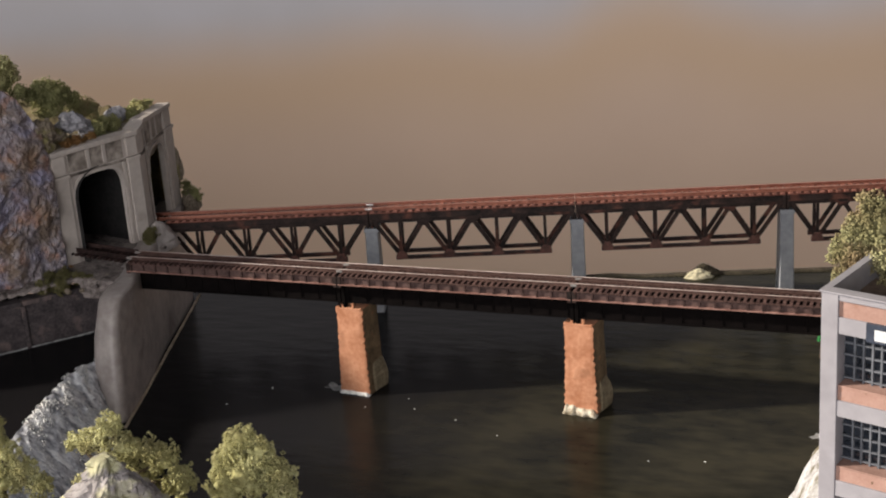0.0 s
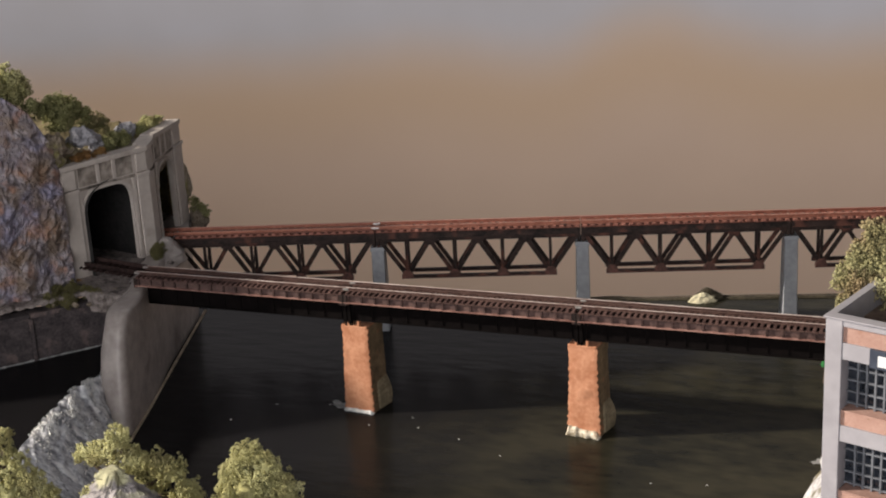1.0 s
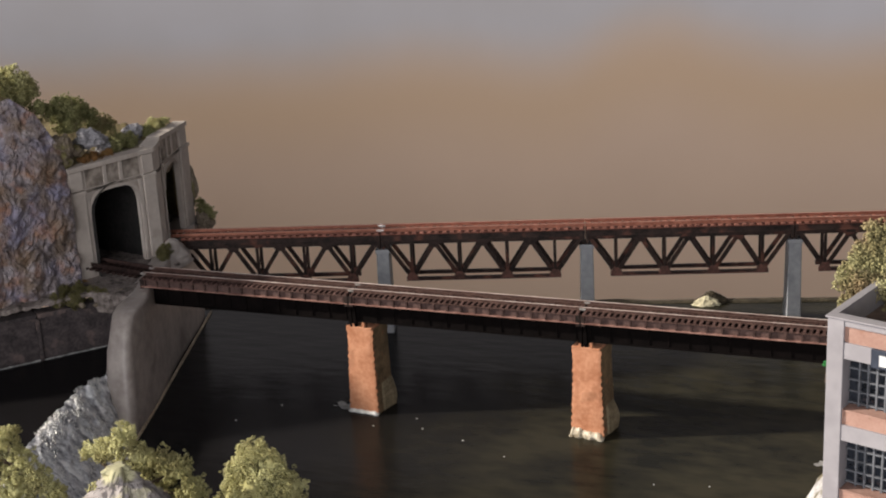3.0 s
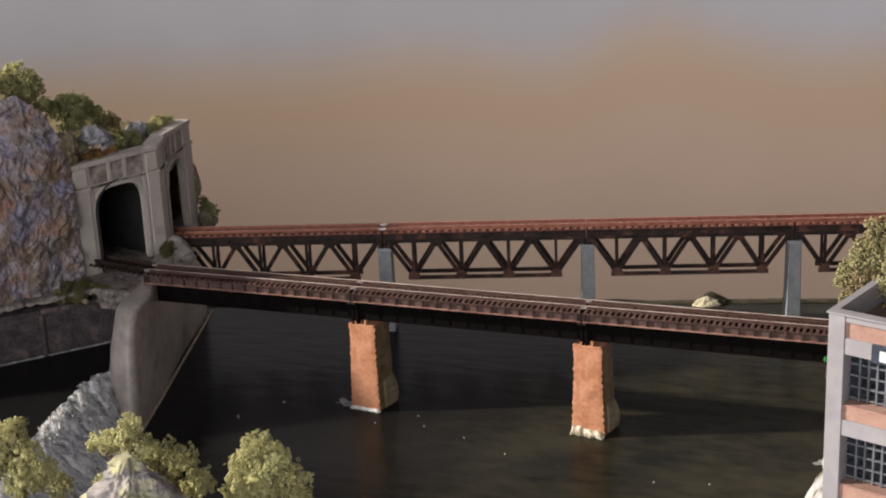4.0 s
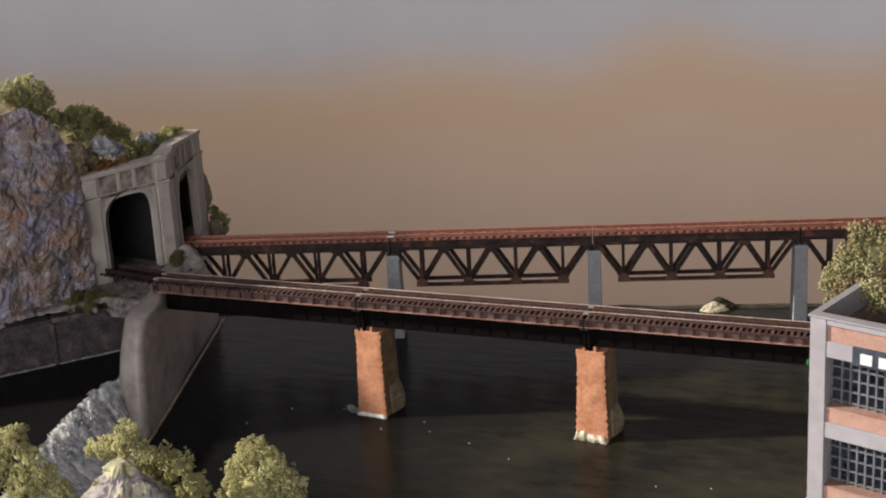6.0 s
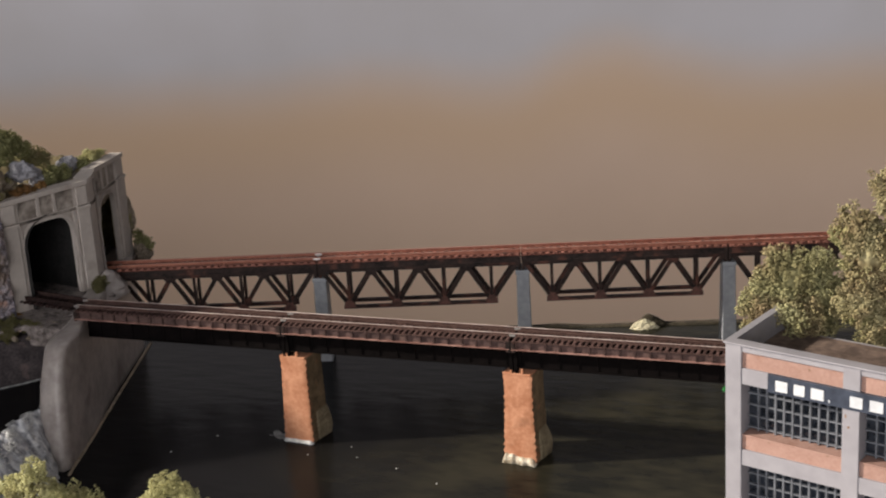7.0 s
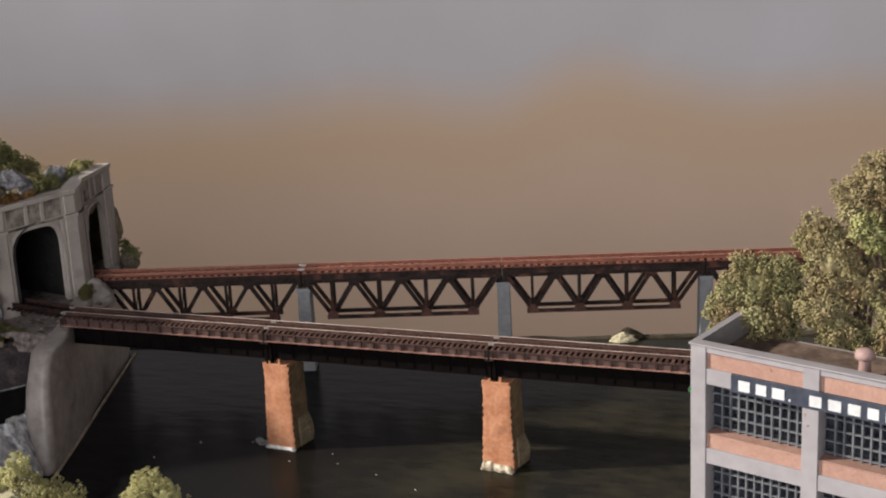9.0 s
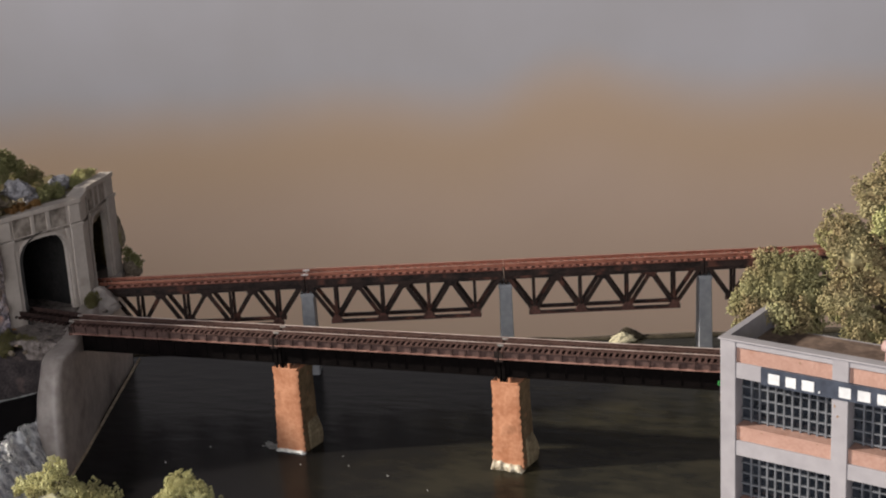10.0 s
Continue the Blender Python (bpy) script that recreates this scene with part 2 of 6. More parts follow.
def backdrop_material():
    """Hand-sprayed backdrop: tan haze and low hills below, dull grey sky above."""
    mat = bpy.data.materials.new("painted_backdrop")
    mat.use_nodes = True
    t = mat.node_tree
    n, l = t.nodes, t.links
    b = n["Principled BSDF"]
    tc = n.new("ShaderNodeTexCoord")
    sep = n.new("ShaderNodeSeparateXYZ")
    l.new(tc.outputs["Object"], sep.inputs[0])
    hills = n.new("ShaderNodeTexNoise")
    hills.noise_dimensions = "1D"
    hills.inputs["Scale"].default_value, hills.inputs["Detail"].default_value = 4.0, 2.5
    l.new(sep.outputs[0], hills.inputs["W"])

    def math_node(op, a, b2, c2=None):
        m = n.new("ShaderNodeMath")
        m.operation = op
        for i, v in enumerate((a, b2, c2)):
            if v is None:
                continue
            if isinstance(v, (int, float)):
                m.inputs[i].default_value = v
            else:
                l.new(v, m.inputs[i])
        return m.outputs[0]

    def hump(centre, width, height):
        d = math_node("DIVIDE", math_node("SUBTRACT", sep.outputs[0], centre), width)
        g = math_node("POWER", 2.718, math_node("MULTIPLY", math_node("MULTIPLY", d, d), -1.0))
        return math_node("MULTIPLY", g, height)

    skyline = math_node("MULTIPLY_ADD", hills.outputs[0], 0.04, -0.068)
    skyline = math_node("ADD", skyline, math_node("ADD", hump(0.086, 0.095, 0.034), hump(-0.19, 0.11, 0.016)))
    above = math_node("SUBTRACT", sep.outputs[2], skyline)
    k = n.new("ShaderNodeMapRange")
    k.interpolation_type = "SMOOTHSTEP"
    k.inputs[1].default_value, k.inputs[2].default_value = -0.045, 0.075
    l.new(above, k.inputs[0])
    mott = n.new("ShaderNodeTexNoise")
    mott.inputs["Scale"].default_value, mott.inputs["Detail"].default_value = 5, 3
    l.new(tc.outputs["Object"], mott.inputs["Vector"])
    tan = n.new("ShaderNodeValToRGB")
    el = tan.color_ramp.elements
    el[0].position, el[1].position = 0.3, 0.7
    el[0].color, el[1].color = (0.85, 0.635, 0.50, 1), (0.895, 0.67, 0.525, 1)
    l.new(mott.outputs[0], tan.inputs[0])
    grey = n.new("ShaderNodeValToRGB")
    el = grey.color_ramp.elements
    el[0].position, el[1].position = 0.3, 0.7
    el[0].color, el[1].color = (0.69, 0.662, 0.68, 1), (0.75, 0.728, 0.77, 1)
    l.new(mott.outputs[0], grey.inputs[0])
    mix = n.new("ShaderNodeMix")
    mix.data_type = "RGBA"
    l.new(k.outputs[0], mix.inputs[0])
    l.new(tan.outputs[0], mix.inputs[6])
    l.new(grey.outputs[0], mix.inputs[7])
    glow = n.new("ShaderNodeMix")
    glow.data_type = "RGBA"
    band = n.new("ShaderNodeMapRange")
    band.interpolation_type = "SMOOTHSTEP"
    band.inputs[1].default_value, band.inputs[2].default_value = -0.13, -0.01
    l.new(above, band.inputs[0])
    inside = math_node("MULTIPLY", math_node("MULTIPLY", band.outputs[0], math_node("SUBTRACT", 1.0, k.outputs[0])), 0.7)
    l.new(inside, glow.inputs[0])
    l.new(mix.outputs[2], glow.inputs[6])
    glow.inputs[7].default_value = (0.82, 0.583, 0.385, 1)
    l.new(glow.outputs[2], b.inputs["Base Color"])
    b.inputs["Roughness"].default_value = 0.9
    b.inputs["Specular IOR Level"].default_value = 0.15
    return mat


def cliff_material():
    """Cast plaster rock washed in grey, blue, rust and ochre."""
    mat = surface("cliff_plaster", (0.11, 0.092, 0.098), (0.37, 0.33, 0.345), 110, 0.9, 0.55, wear=(0.29, 0.175, 0.12), wear_at=0.54, fine=6)
    t = mat.node_tree
    n, l = t.nodes, t.links
    b = n["Principled BSDF"]
    old = b.inputs["Base Color"].links[0].from_socket
    tc = n.new("ShaderNodeTexCoord")
    last = old
    for off, scale, tone, lo in (((9, 2, 4), 38, (0.25, 0.24, 0.335), 0.53), ((1, 8, 3), 60, (0.20, 0.145, 0.10), 0.54), ((7, 1, 6), 120, (0.43, 0.39, 0.40), 0.60), ((3, 3, 8), 140, (0.075, 0.055, 0.055), 0.60), ((5, 5, 1), 90, (0.29, 0.155, 0.10), 0.64)):
        mp = n.new("ShaderNodeMapping")
        mp.inputs["Location"].default_value = off
        l.new(tc.outputs["Object"], mp.inputs[0])
        x = n.new("ShaderNodeTexNoise")
        x.inputs["Scale"].default_value, x.inputs["Detail"].default_value = scale, 6
        l.new(mp.outputs[0], x.inputs["Vector"])
        r = n.new("ShaderNodeMapRange")
        r.inputs[1].default_value, r.inputs[2].default_value, r.inputs[4].default_value = lo - 0.05, lo + 0.08, 0.75
        l.new(x.outputs[0], r.inputs[0])
        mix = n.new("ShaderNodeMix")
        mix.data_type = "RGBA"
        l.new(r.outputs[0], mix.inputs[0])
        l.new(last, mix.inputs[6])
        mix.inputs[7].default_value = (*tone, 1)
        last = mix.outputs[2]
    l.new(last, b.inputs["Base Color"])
    return mat


def rapids_material():
    """Clear gel over a dark bed, whipped white along the run of the water."""
    mat = bpy.data.materials.new("rapids_gel")
    mat.use_nodes = True
    t = mat.node_tree
    n, l = t.nodes, t.links
    b = n["Principled BSDF"]
    tc = n.new("ShaderNodeTexCoord")
    run = n.new("ShaderNodeMapping")
    run.inputs["Rotation"].default_value = (0, 0, radians(22))
    run.inputs["Scale"].default_value = (0.45, 1.0, 0.6)
    l.new(tc.outputs["Object"], run.inputs[0])
    total = None
    for scale, share in ((70, 0.34), (190, 0.42), (520, 0.24)):
        x = n.new("ShaderNodeTexNoise")
        x.inputs["Scale"].default_value, x.inputs["Detail"].default_value, x.inputs["Distortion"].default_value = scale, 5, 1.2
        l.new(run.outputs[0], x.inputs["Vector"])
        m = n.new("ShaderNodeMath")
        m.operation = "MULTIPLY_ADD"
        m.inputs[1].default_value = share
        l.new(x.outputs[0], m.inputs[0])
        if total is not None:
            l.new(total, m.inputs[2])
        else:
            m.inputs[2].default_value = 0.0
        total = m.outputs[0]
    ramp = n.new("ShaderNodeValToRGB")
    el = ramp.color_ramp.elements
    el[0].position, el[1].position = 0.42, 0.58
    el[0].color, el[1].color = (0.17, 0.175, 0.195, 1), (0.97, 0.97, 0.97, 1)
    el.new(0.475).color = (0.47, 0.475, 0.505, 1)
    el.new(0.525).color = (0.70, 0.705, 0.73, 1)
    l.new(total, ramp.inputs[0])
    l.new(ramp.outputs[0], b.inputs["Base Color"])
    b.inputs["Roughness"].default_value = 0.28
    bp = n.new("ShaderNodeBump")
    bp.inputs["Strength"].default_value, bp.inputs["Distance"].default_value = 0.8, 0.0015
    l.new(total, bp.inputs["Height"])
    l.new(bp.outputs[0], b.inputs["Normal"])
    return mat


WATER, BACKDROP, CLIFF = water_material(), backdrop_material(), cliff_material()
CONCRETE = surface("aged_concrete", (0.40, 0.35, 0.315), (0.49, 0.435, 0.39), 60, 0.85, 0.15, wear=(0.27, 0.225, 0.19), wear_at=0.66)
STAINED = surface("sooty_concrete", (0.17, 0.14, 0.118), (0.40, 0.35, 0.305), 80, 0.9, 0.3, wear=(0.06, 0.05, 0.042), wear_at=0.57)
ABUTMENT = surface("abutment_plaster", (0.30, 0.26, 0.24), (0.46, 0.41, 0.38), 55, 0.42, 0.25, wear=(0.19, 0.155, 0.135), wear_at=0.62)
# wall stone with the shade it stands in put into the colour
DARK_WALL = surface("damp_masonry", (0.022, 0.018, 0.019), (0.08, 0.064, 0.065), 160, 0.8, 0.5, wear=(0.15, 0.11, 0.10), wear_at=0.62)
GREY_POST = surface("grey_plastic_pier", (0.26, 0.27, 0.29), (0.36, 0.37, 0.39), 90, 0.6, 0.1)
RUST_DECK = surface("rusty_red_deck", (0.13, 0.045, 0.031), (0.26, 0.10, 0.066), 200, 0.7, 0.3, wear=(0.10, 0.06, 0.05))
RUST_RAIL = surface("rusty_rail", (0.24, 0.085, 0.055), (0.42, 0.18, 0.12), 250, 0.5, 0.1, metal=0.3)
GUSSET = surface("rusty_gusset", (0.045, 0.024, 0.02), (0.17, 0.078, 0.062), 120, 0.65, 0.2, spec=0.3)
TRUSS = surface("weathered_black_steel", (0.011, 0.008, 0.0075), (0.050, 0.031, 0.026), 130, 0.6, 0.15, spec=0.2, wear=(0.13, 0.055, 0.04), wear_at=0.6)
BROWN_DECK = surface("weathered_brown_deck", (0.032, 0.019, 0.017), (0.085, 0.05, 0.045), 220, 0.7, 0.3, spec=0.15, wear=(0.14, 0.088, 0.075), wear_at=0.62)
RUST_TIE = surface("rusty_red_tie", (0.20, 0.075, 0.055), (0.36, 0.155, 0.11), 300, 0.65, 0.3, vary=0.25)
WORN_RED = surface("worn_red_rail_head", (0.40, 0.20, 0.15), (0.58, 0.34, 0.27), 200, 0.4, 0.05, metal=0.4)
BRIGHT_METAL = surface("bright_nickel", (0.60, 0.55, 0.52), (0.80, 0.75, 0.72), 200, 0.35, 0.05, metal=0.4)
# worn rail heads, with the lamp's glint painted in as a pale colour
RAIL_GLINT = surface("worn_rail_head", (0.42, 0.31, 0.27), (0.82, 0.70, 0.64), 45, 0.35, 0.05, metal=0.15, fine=2.0)
# flange colour lightened to carry the bright line where light catches its edge
FLANGE = surface("worn_flange", (0.18, 0.085, 0.066), (0.41, 0.235, 0.19), 70, 0.5, 0.1, metal=0.2)
BROWN_RAIL = surface("brown_rail", (0.05, 0.027, 0.022), (0.115, 0.066, 0.054), 250, 0.6, 0.1, spec=0.2)
# near black: the shade under the deck is put into this steel's colour
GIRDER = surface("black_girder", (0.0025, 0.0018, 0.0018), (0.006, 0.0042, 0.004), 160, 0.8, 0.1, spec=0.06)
WEB = surface("brown_web_plate", (0.048, 0.026, 0.023), (0.115, 0.066, 0.056), 180, 0.7, 0.2, wear=(0.12, 0.07, 0.055), wear_at=0.63)
TIE = surface("dark_sleeper", (0.016, 0.0105, 0.010), (0.055, 0.033, 0.029), 300, 0.9, 0.3, spec=0.1, vary=0.25)
NEAR_TIE = surface("worn_sleeper", (0.052, 0.029, 0.026), (0.125, 0.074, 0.064), 300, 0.9, 0.3, spec=0.1, vary=0.3)
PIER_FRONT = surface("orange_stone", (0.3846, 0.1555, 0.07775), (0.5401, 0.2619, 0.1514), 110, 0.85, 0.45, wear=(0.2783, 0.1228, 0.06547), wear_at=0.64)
LIP = surface("plaster_lip", (0.26, 0.21, 0.15), (0.60, 0.50, 0.38), 160, 0.85, 0.5)
FOOTING = surface("tan_footing", (0.13, 0.10, 0.06), (0.27, 0.22, 0.14), 140, 0.85, 0.4)
# pier sides: their own olive brown, with their shade added to the colour
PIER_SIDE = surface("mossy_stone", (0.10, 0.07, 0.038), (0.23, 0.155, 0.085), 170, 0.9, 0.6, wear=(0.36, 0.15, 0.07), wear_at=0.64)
FOAM = surface("white_foam", (0.55, 0.55, 0.55), (0.90, 0.89, 0.86), 260, 0.6, 0.6)
RAPIDS = rapids_material()
# the darkness inside the tunnels is put into the bore's colour
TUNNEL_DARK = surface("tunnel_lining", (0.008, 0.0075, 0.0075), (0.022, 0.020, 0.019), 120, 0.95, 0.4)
GRAVEL = surface("gravel_ballast", (0.10, 0.082, 0.074), (0.30, 0.255, 0.235), 300, 0.95, 0.8, wear=(0.06, 0.048, 0.042), wear_at=0.58)
HILL = surface("rough_turf", (0.09, 0.07, 0.03), (0.22, 0.175, 0.085), 110, 0.95, 0.9, wear=(0.22, 0.195, 0.17), wear_at=0.60)
BOULDER = surface("grey_boulder", (0.17, 0.165, 0.18), (0.40, 0.39, 0.41), 160, 0.9, 0.6)
CREAM_ROCK = surface("cream_rock", (0.42, 0.38, 0.26), (0.72, 0.66, 0.46), 200, 0.9, 0.5, wear=(0.22, 0.19, 0.13), wear_at=0.58)
SHORE = surface("dark_shore_earth", (0.025, 0.02, 0.012), (0.075, 0.06, 0.038), 130, 0.95, 0.8)
BANK = surface("river_bank_earth", (0.07, 0.055, 0.03), (0.20, 0.17, 0.10), 130, 0.95, 0.8)
BARK = surface("tree_bark", (0.05, 0.035, 0.025), (0.12, 0.085, 0.06), 300, 0.95, 0.5)
SAGE = leafy("sage_foam", [(0.195, 0.17, 0.085), (0.245, 0.225, 0.112), (0.31, 0.295, 0.153), (0.385, 0.37, 0.212)], (0.25, 0.18, 0.105), 0.54)
YELLOW_GREEN = leafy("lime_foam", [(0.23, 0.205, 0.095), (0.41, 0.385, 0.18), (0.57, 0.55, 0.29), (0.70, 0.68, 0.42)], (0.28, 0.24, 0.125), 0.58)
LIME = leafy("bright_lime_foam", [(0.143, 0.143, 0.056), (0.26, 0.262, 0.108), (0.403, 0.397, 0.185), (0.533, 0.52, 0.28)])
HEATH = leafy("olive_heath", [(0.09, 0.08, 0.035), (0.16, 0.145, 0.065), (0.24, 0.215, 0.105)])
AUTUMN = leafy("autumn_foam", [(0.225, 0.16, 0.09), (0.267, 0.215, 0.118), (0.322, 0.282, 0.155), (0.386, 0.35, 0.205)], (0.275, 0.265, 0.12), 0.56)
DARK_GREEN = leafy("dark_green_foam", [(0.14, 0.135, 0.06), (0.23, 0.225, 0.10), (0.34, 0.33, 0.16), (0.46, 0.44, 0.24)])
THIN_FOAM = surface("thin_foam", (0.10, 0.10, 0.10), (0.38, 0.38, 0.37), 300, 0.6, 0.3)
BRIGHT_GREEN = leafy("bright_green_foam", [(0.02, 0.12, 0.03), (0.06, 0.30, 0.09), (0.15, 0.5, 0.2)])
RUST_TURF = leafy("rust_turf", [(0.12, 0.07, 0.03), (0.28, 0.15, 0.06), (0.40, 0.25, 0.10)])

# ---- the setting ----
FAR_O, FAR_A = (8.3, 14.58), 18.6          # a place on the truss bridge's near face, and its direction
SHORE_A = 17.0                             # the direction of the far shore and the backdrop
NEAR_O, NEAR_A = (6.45, -0.62), 2.3        # the same for the girder bridge's near edge


def sheet(name, pts, z, material, label, category, kind="structure"):
    bm = bmesh.new()
    bm.faces.new([bm.verts.new((x, y, z)) for x, y in pts])
    return tagged(part(name, bm, material), label, category, kind=kind)


far_m = at(FAR_O[0], FAR_O[1], 0, FAR_A)
near_m = at(NEAR_O[0], NEAR_O[1], 0, NEAR_A)
shore_m = at(FAR_O[0], FAR_O[1], 0, SHORE_A)


def far_place(s, n, z=0.0, frame_m=far_m):
    v = frame_m @ Vector((s * CM, n * CM, z * CM))
    return v.x / CM, v.y / CM, v.z / CM


EDGE_L, EDGE_R = far_place(-110, 4.55, 0, shore_m), far_place(130, 4.55, 0, shore_m)      # the layout ends here, before the wall
OUTLINE = [(-110, -95), (125, -95), EDGE_R[:2], EDGE_L[:2]]
sheet("water", OUTLINE, 0.0, WATER, "dark olive resin river with faint ripples", "river")

bm = bmesh.new()
loft(bm, [[(x, y, -6.0) for x, y in OUTLINE], [(x, y, -1.3) for x, y in OUTLINE]])
tagged(part("layout_base", bm, BANK), "dark board under the model river", "table", kind="structure")

bm = bmesh.new()
box(bm, -260, 300, 0, 4, -110, 190)
backdrop = tagged(part("backdrop", bm, BACKDROP, m=at(*far_place(0, 95.0, 0, shore_m), SHORE_A)), "wall painted with tan haze under grey sky", "wall", kind="structure")

# far shore: a low dark strip of bank at the foot of the backdrop
bm = bmesh.new()
ring = []
for i in range(61):
    s = -60 + i * 2.0
    h = 0.10 + 0.10 * fbm((s, 3, 0), 0.3)
    ring.append([(s, 4.0 + 0.25 * fbm((s, 0, 9), 0.25), -0.2), (s, 4.25, max(0.04, h)), (s, 4.6, max(0.05, h * 1.4)), (s, 4.6, -0.2)])
loft(bm, ring)
tagged(part("far_shore", bm, SHORE, m=shore_m), "thin dark earth bank along the backdrop", "bank", kind="structure")


def arch_line(u0, u1, spring, rise, cut=14):
    """A haunched arch from u0 to u1, as (u, z)."""
    out = []
    for i in range(cut + 1):
        a = math.pi * i / cut
        c, sn = math.cos(a), math.sin(a)
        out.append(((u0 + u1) / 2 - (u1 - u0) / 2 * math.copysign(abs(c) ** 0.6, c), spring + rise * max(0.0, sn) ** 0.75))
    return out


def portal(origin, end, u0, u1, spring, rise, top, label, top0=None):
    """One face of the tunnel entrance with pilasters, cornice, arch ring and panelled parapet."""
    dx, dy = end[0] - origin[0], end[1] - origin[1]
    length, turn = math.hypot(dx, dy), math.degrees(math.atan2(dy, dx))
    p = thing("tunnel_portal", at(origin[0], origin[1], 0, turn), label, "tunnel portal", "tunnel portals")
    bm = bmesh.new()
    arc = arch_line(u0, u1, spring, rise)
    prism(bm, [(0, 5.6), (u0, 5.6)] + arc + [(u1, 5.6), (length, 5.6), (length, top), (0, top)], 0, 0.28)
    part("wall", bm, CONCRETE, p)
    for a, b in ((0.0, u0 - 0.35), (u1 + 0.35, length)):
        bm = boxed(a + 0.03, b - 0.03, -0.16, 0.02, 5.6, 11.25, bevel=0.04)
        part("pilaster", bm, CONCRETE, p)
        e = b - 0.02 if a == 0.0 else a - 0.28
        part("pilaster_strip", boxed(e + 0.02, e + 0.24, -0.08, 0.02, 5.6, 11.25, bevel=0.025), CONCRETE, p)
        part("pilaster_cap", boxed(a - 0.02, b + 0.02, -0.24, 0.02, 11.25, 11.45, bevel=0.03), CONCRETE, p)
        part("parapet_post", boxed(a + 0.1, b - 0.1, -0.13, 0.02, 11.5, top - 0.25, bevel=0.03), CONCRETE, p)
    part("cornice", boxed(0, length, -0.2, 0.65, top - 0.22, top + 0.06, bevel=0.04), CONCRETE, p)
    for k in range(1, 3):
        c = u0 + (u1 - u0) * k / 3
        part("panel_rib", boxed(c - 0.12, c + 0.12, -0.1, 0.02, 11.5, top - 0.24, bevel=0.02), CONCRETE, p)
    part("parapet_panel", boxed(u0 - 0.2, u1 + 0.2, -0.035, 0.02, 11.5, top - 0.24), STAINED, p, "soot stained panel over the arch")
    part("string_course", boxed(0, length, -0.09, 0.02, 11.28, 11.42, bevel=0.03), STAINED, p)
    mid = Vector(((u0 + u1) / 2, 0, spring - 0.3))
    outer = []
    for u, z in arc:
        away = (Vector((u, 0, z)) - mid).normalized() * 0.2
        outer.append((u + away.x, z + away.z))
    bm = prism(bmesh.new(), arc + outer[::-1], -0.09, 0.03)
    part("arch_ring", bm, CONCRETE, p)
    if top0:                                # the parapet falls from the corner to the far end
        for ob in p.children:
            for v in ob.data.vertices:
                if v.co.z > 11.55 * CM:
                    v.co.z += (top0 - top) * CM * (1 - v.co.x / (length * CM))
    return p


def bore(m, width, spring, rise, depth, base=5.7):
    bm = bmesh.new()
    rings = []
    for y in (0.0, depth * 0.5, depth):
        prof = [(-width / 2, base)] + [(-width / 2 * math.cos(math.pi * i / 10), spring + rise * math.sin(math.pi * i / 10)) for i in range(11)] + [(width / 2, base)]
        rings.append([(x, y, z) for x, z in prof])
    vs = [[bm.verts.new(q) for q in r] for r in rings]
    n = len(vs[0])
    for a, b in zip(vs, vs[1:]):
        for i in range(n):
            bm.faces.new((a[i], a[(i + 1) % n], b[(i + 1) % n], b[i]))
    bm.faces.new(vs[-1])
    return tagged(part("tunnel_bore", bm, TUNNEL_DARK, m=m), "tunnel bore under the rocky hill, coloured near black for its shade", "tunnel", kind="structure")


PORTAL_A, CORNER_A = (-17.05, -1.1), (-14.93, 4.42)
CORNER_B, PORTAL_B = (-15.5, 5.9), (-16.8, 10.9)
portal(PORTAL_A, CORNER_A, 1.4, 4.65, 9.7, 1.45, 12.85, "weathered grey concrete tunnel portal for the girder bridge track")
portal(CORNER_B, PORTAL_B, 0.45, 3.3, 9.7, 1.3, 12.78, "weathered grey concrete tunnel portal for the truss bridge track", 13.1)
# the rounded pier between the two faces
cp = thing("corner_pier", at(0, 0, 0), "rounded grey concrete corner between the tunnel portals", "pier", kind="structure")
bend = [Vector(CORNER_A).lerp(Vector((-14.95, 5.2)), f).lerp(Vector((-14.95, 5.2)).lerp(Vector(CORNER_B), f), f) for f in (0, 0.2, 0.4, 0.6, 0.8, 1.0)]
for nm, out, z0, z1, mt in (("shaft", 0.0, 5.6, 12.63, CONCRETE), ("string_course", 0.09, 11.28, 11.42, STAINED), ("coping", 0.2, 12.63, 12.91, CONCRETE)):
    bm = bmesh.new()
    hub = Vector((-17.2, 6.2))
    ring = [(p.x + (p - hub).normalized().x * out, p.y + (p - hub).normalized().y * out) for p in bend] + [(-16.2, 6.2), (-15.9, 4.6)]
    rise = [0.05 * i * (z0 > 12 or z1 > 12) for i in range(6)] + [0.25, 0.0]
    loft(bm, [[(x, y, z0 + r * (z0 > 12)) for (x, y), r in zip(ring, rise)], [(x, y, z1 + r) for (x, y), r in zip(ring, rise)]])
    part(nm, bm, mt, cp)
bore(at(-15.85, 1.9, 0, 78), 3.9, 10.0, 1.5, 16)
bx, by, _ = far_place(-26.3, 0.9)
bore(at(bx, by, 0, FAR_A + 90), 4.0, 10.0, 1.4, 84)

# abutment under the left end of the girder bridge, with a splayed end
def rounded(ring, times=3, cut=0.2):
    """Corners of a closed ring cut again and again until they are round."""
    pts = [Vector(p) for p in ring]
    for _ in range(times):
        out = []
        for p, q in zip(pts, pts[1:] + pts[:1]):
            out += [p.lerp(q, cut), q.lerp(p, cut)]
        pts = out
    return pts


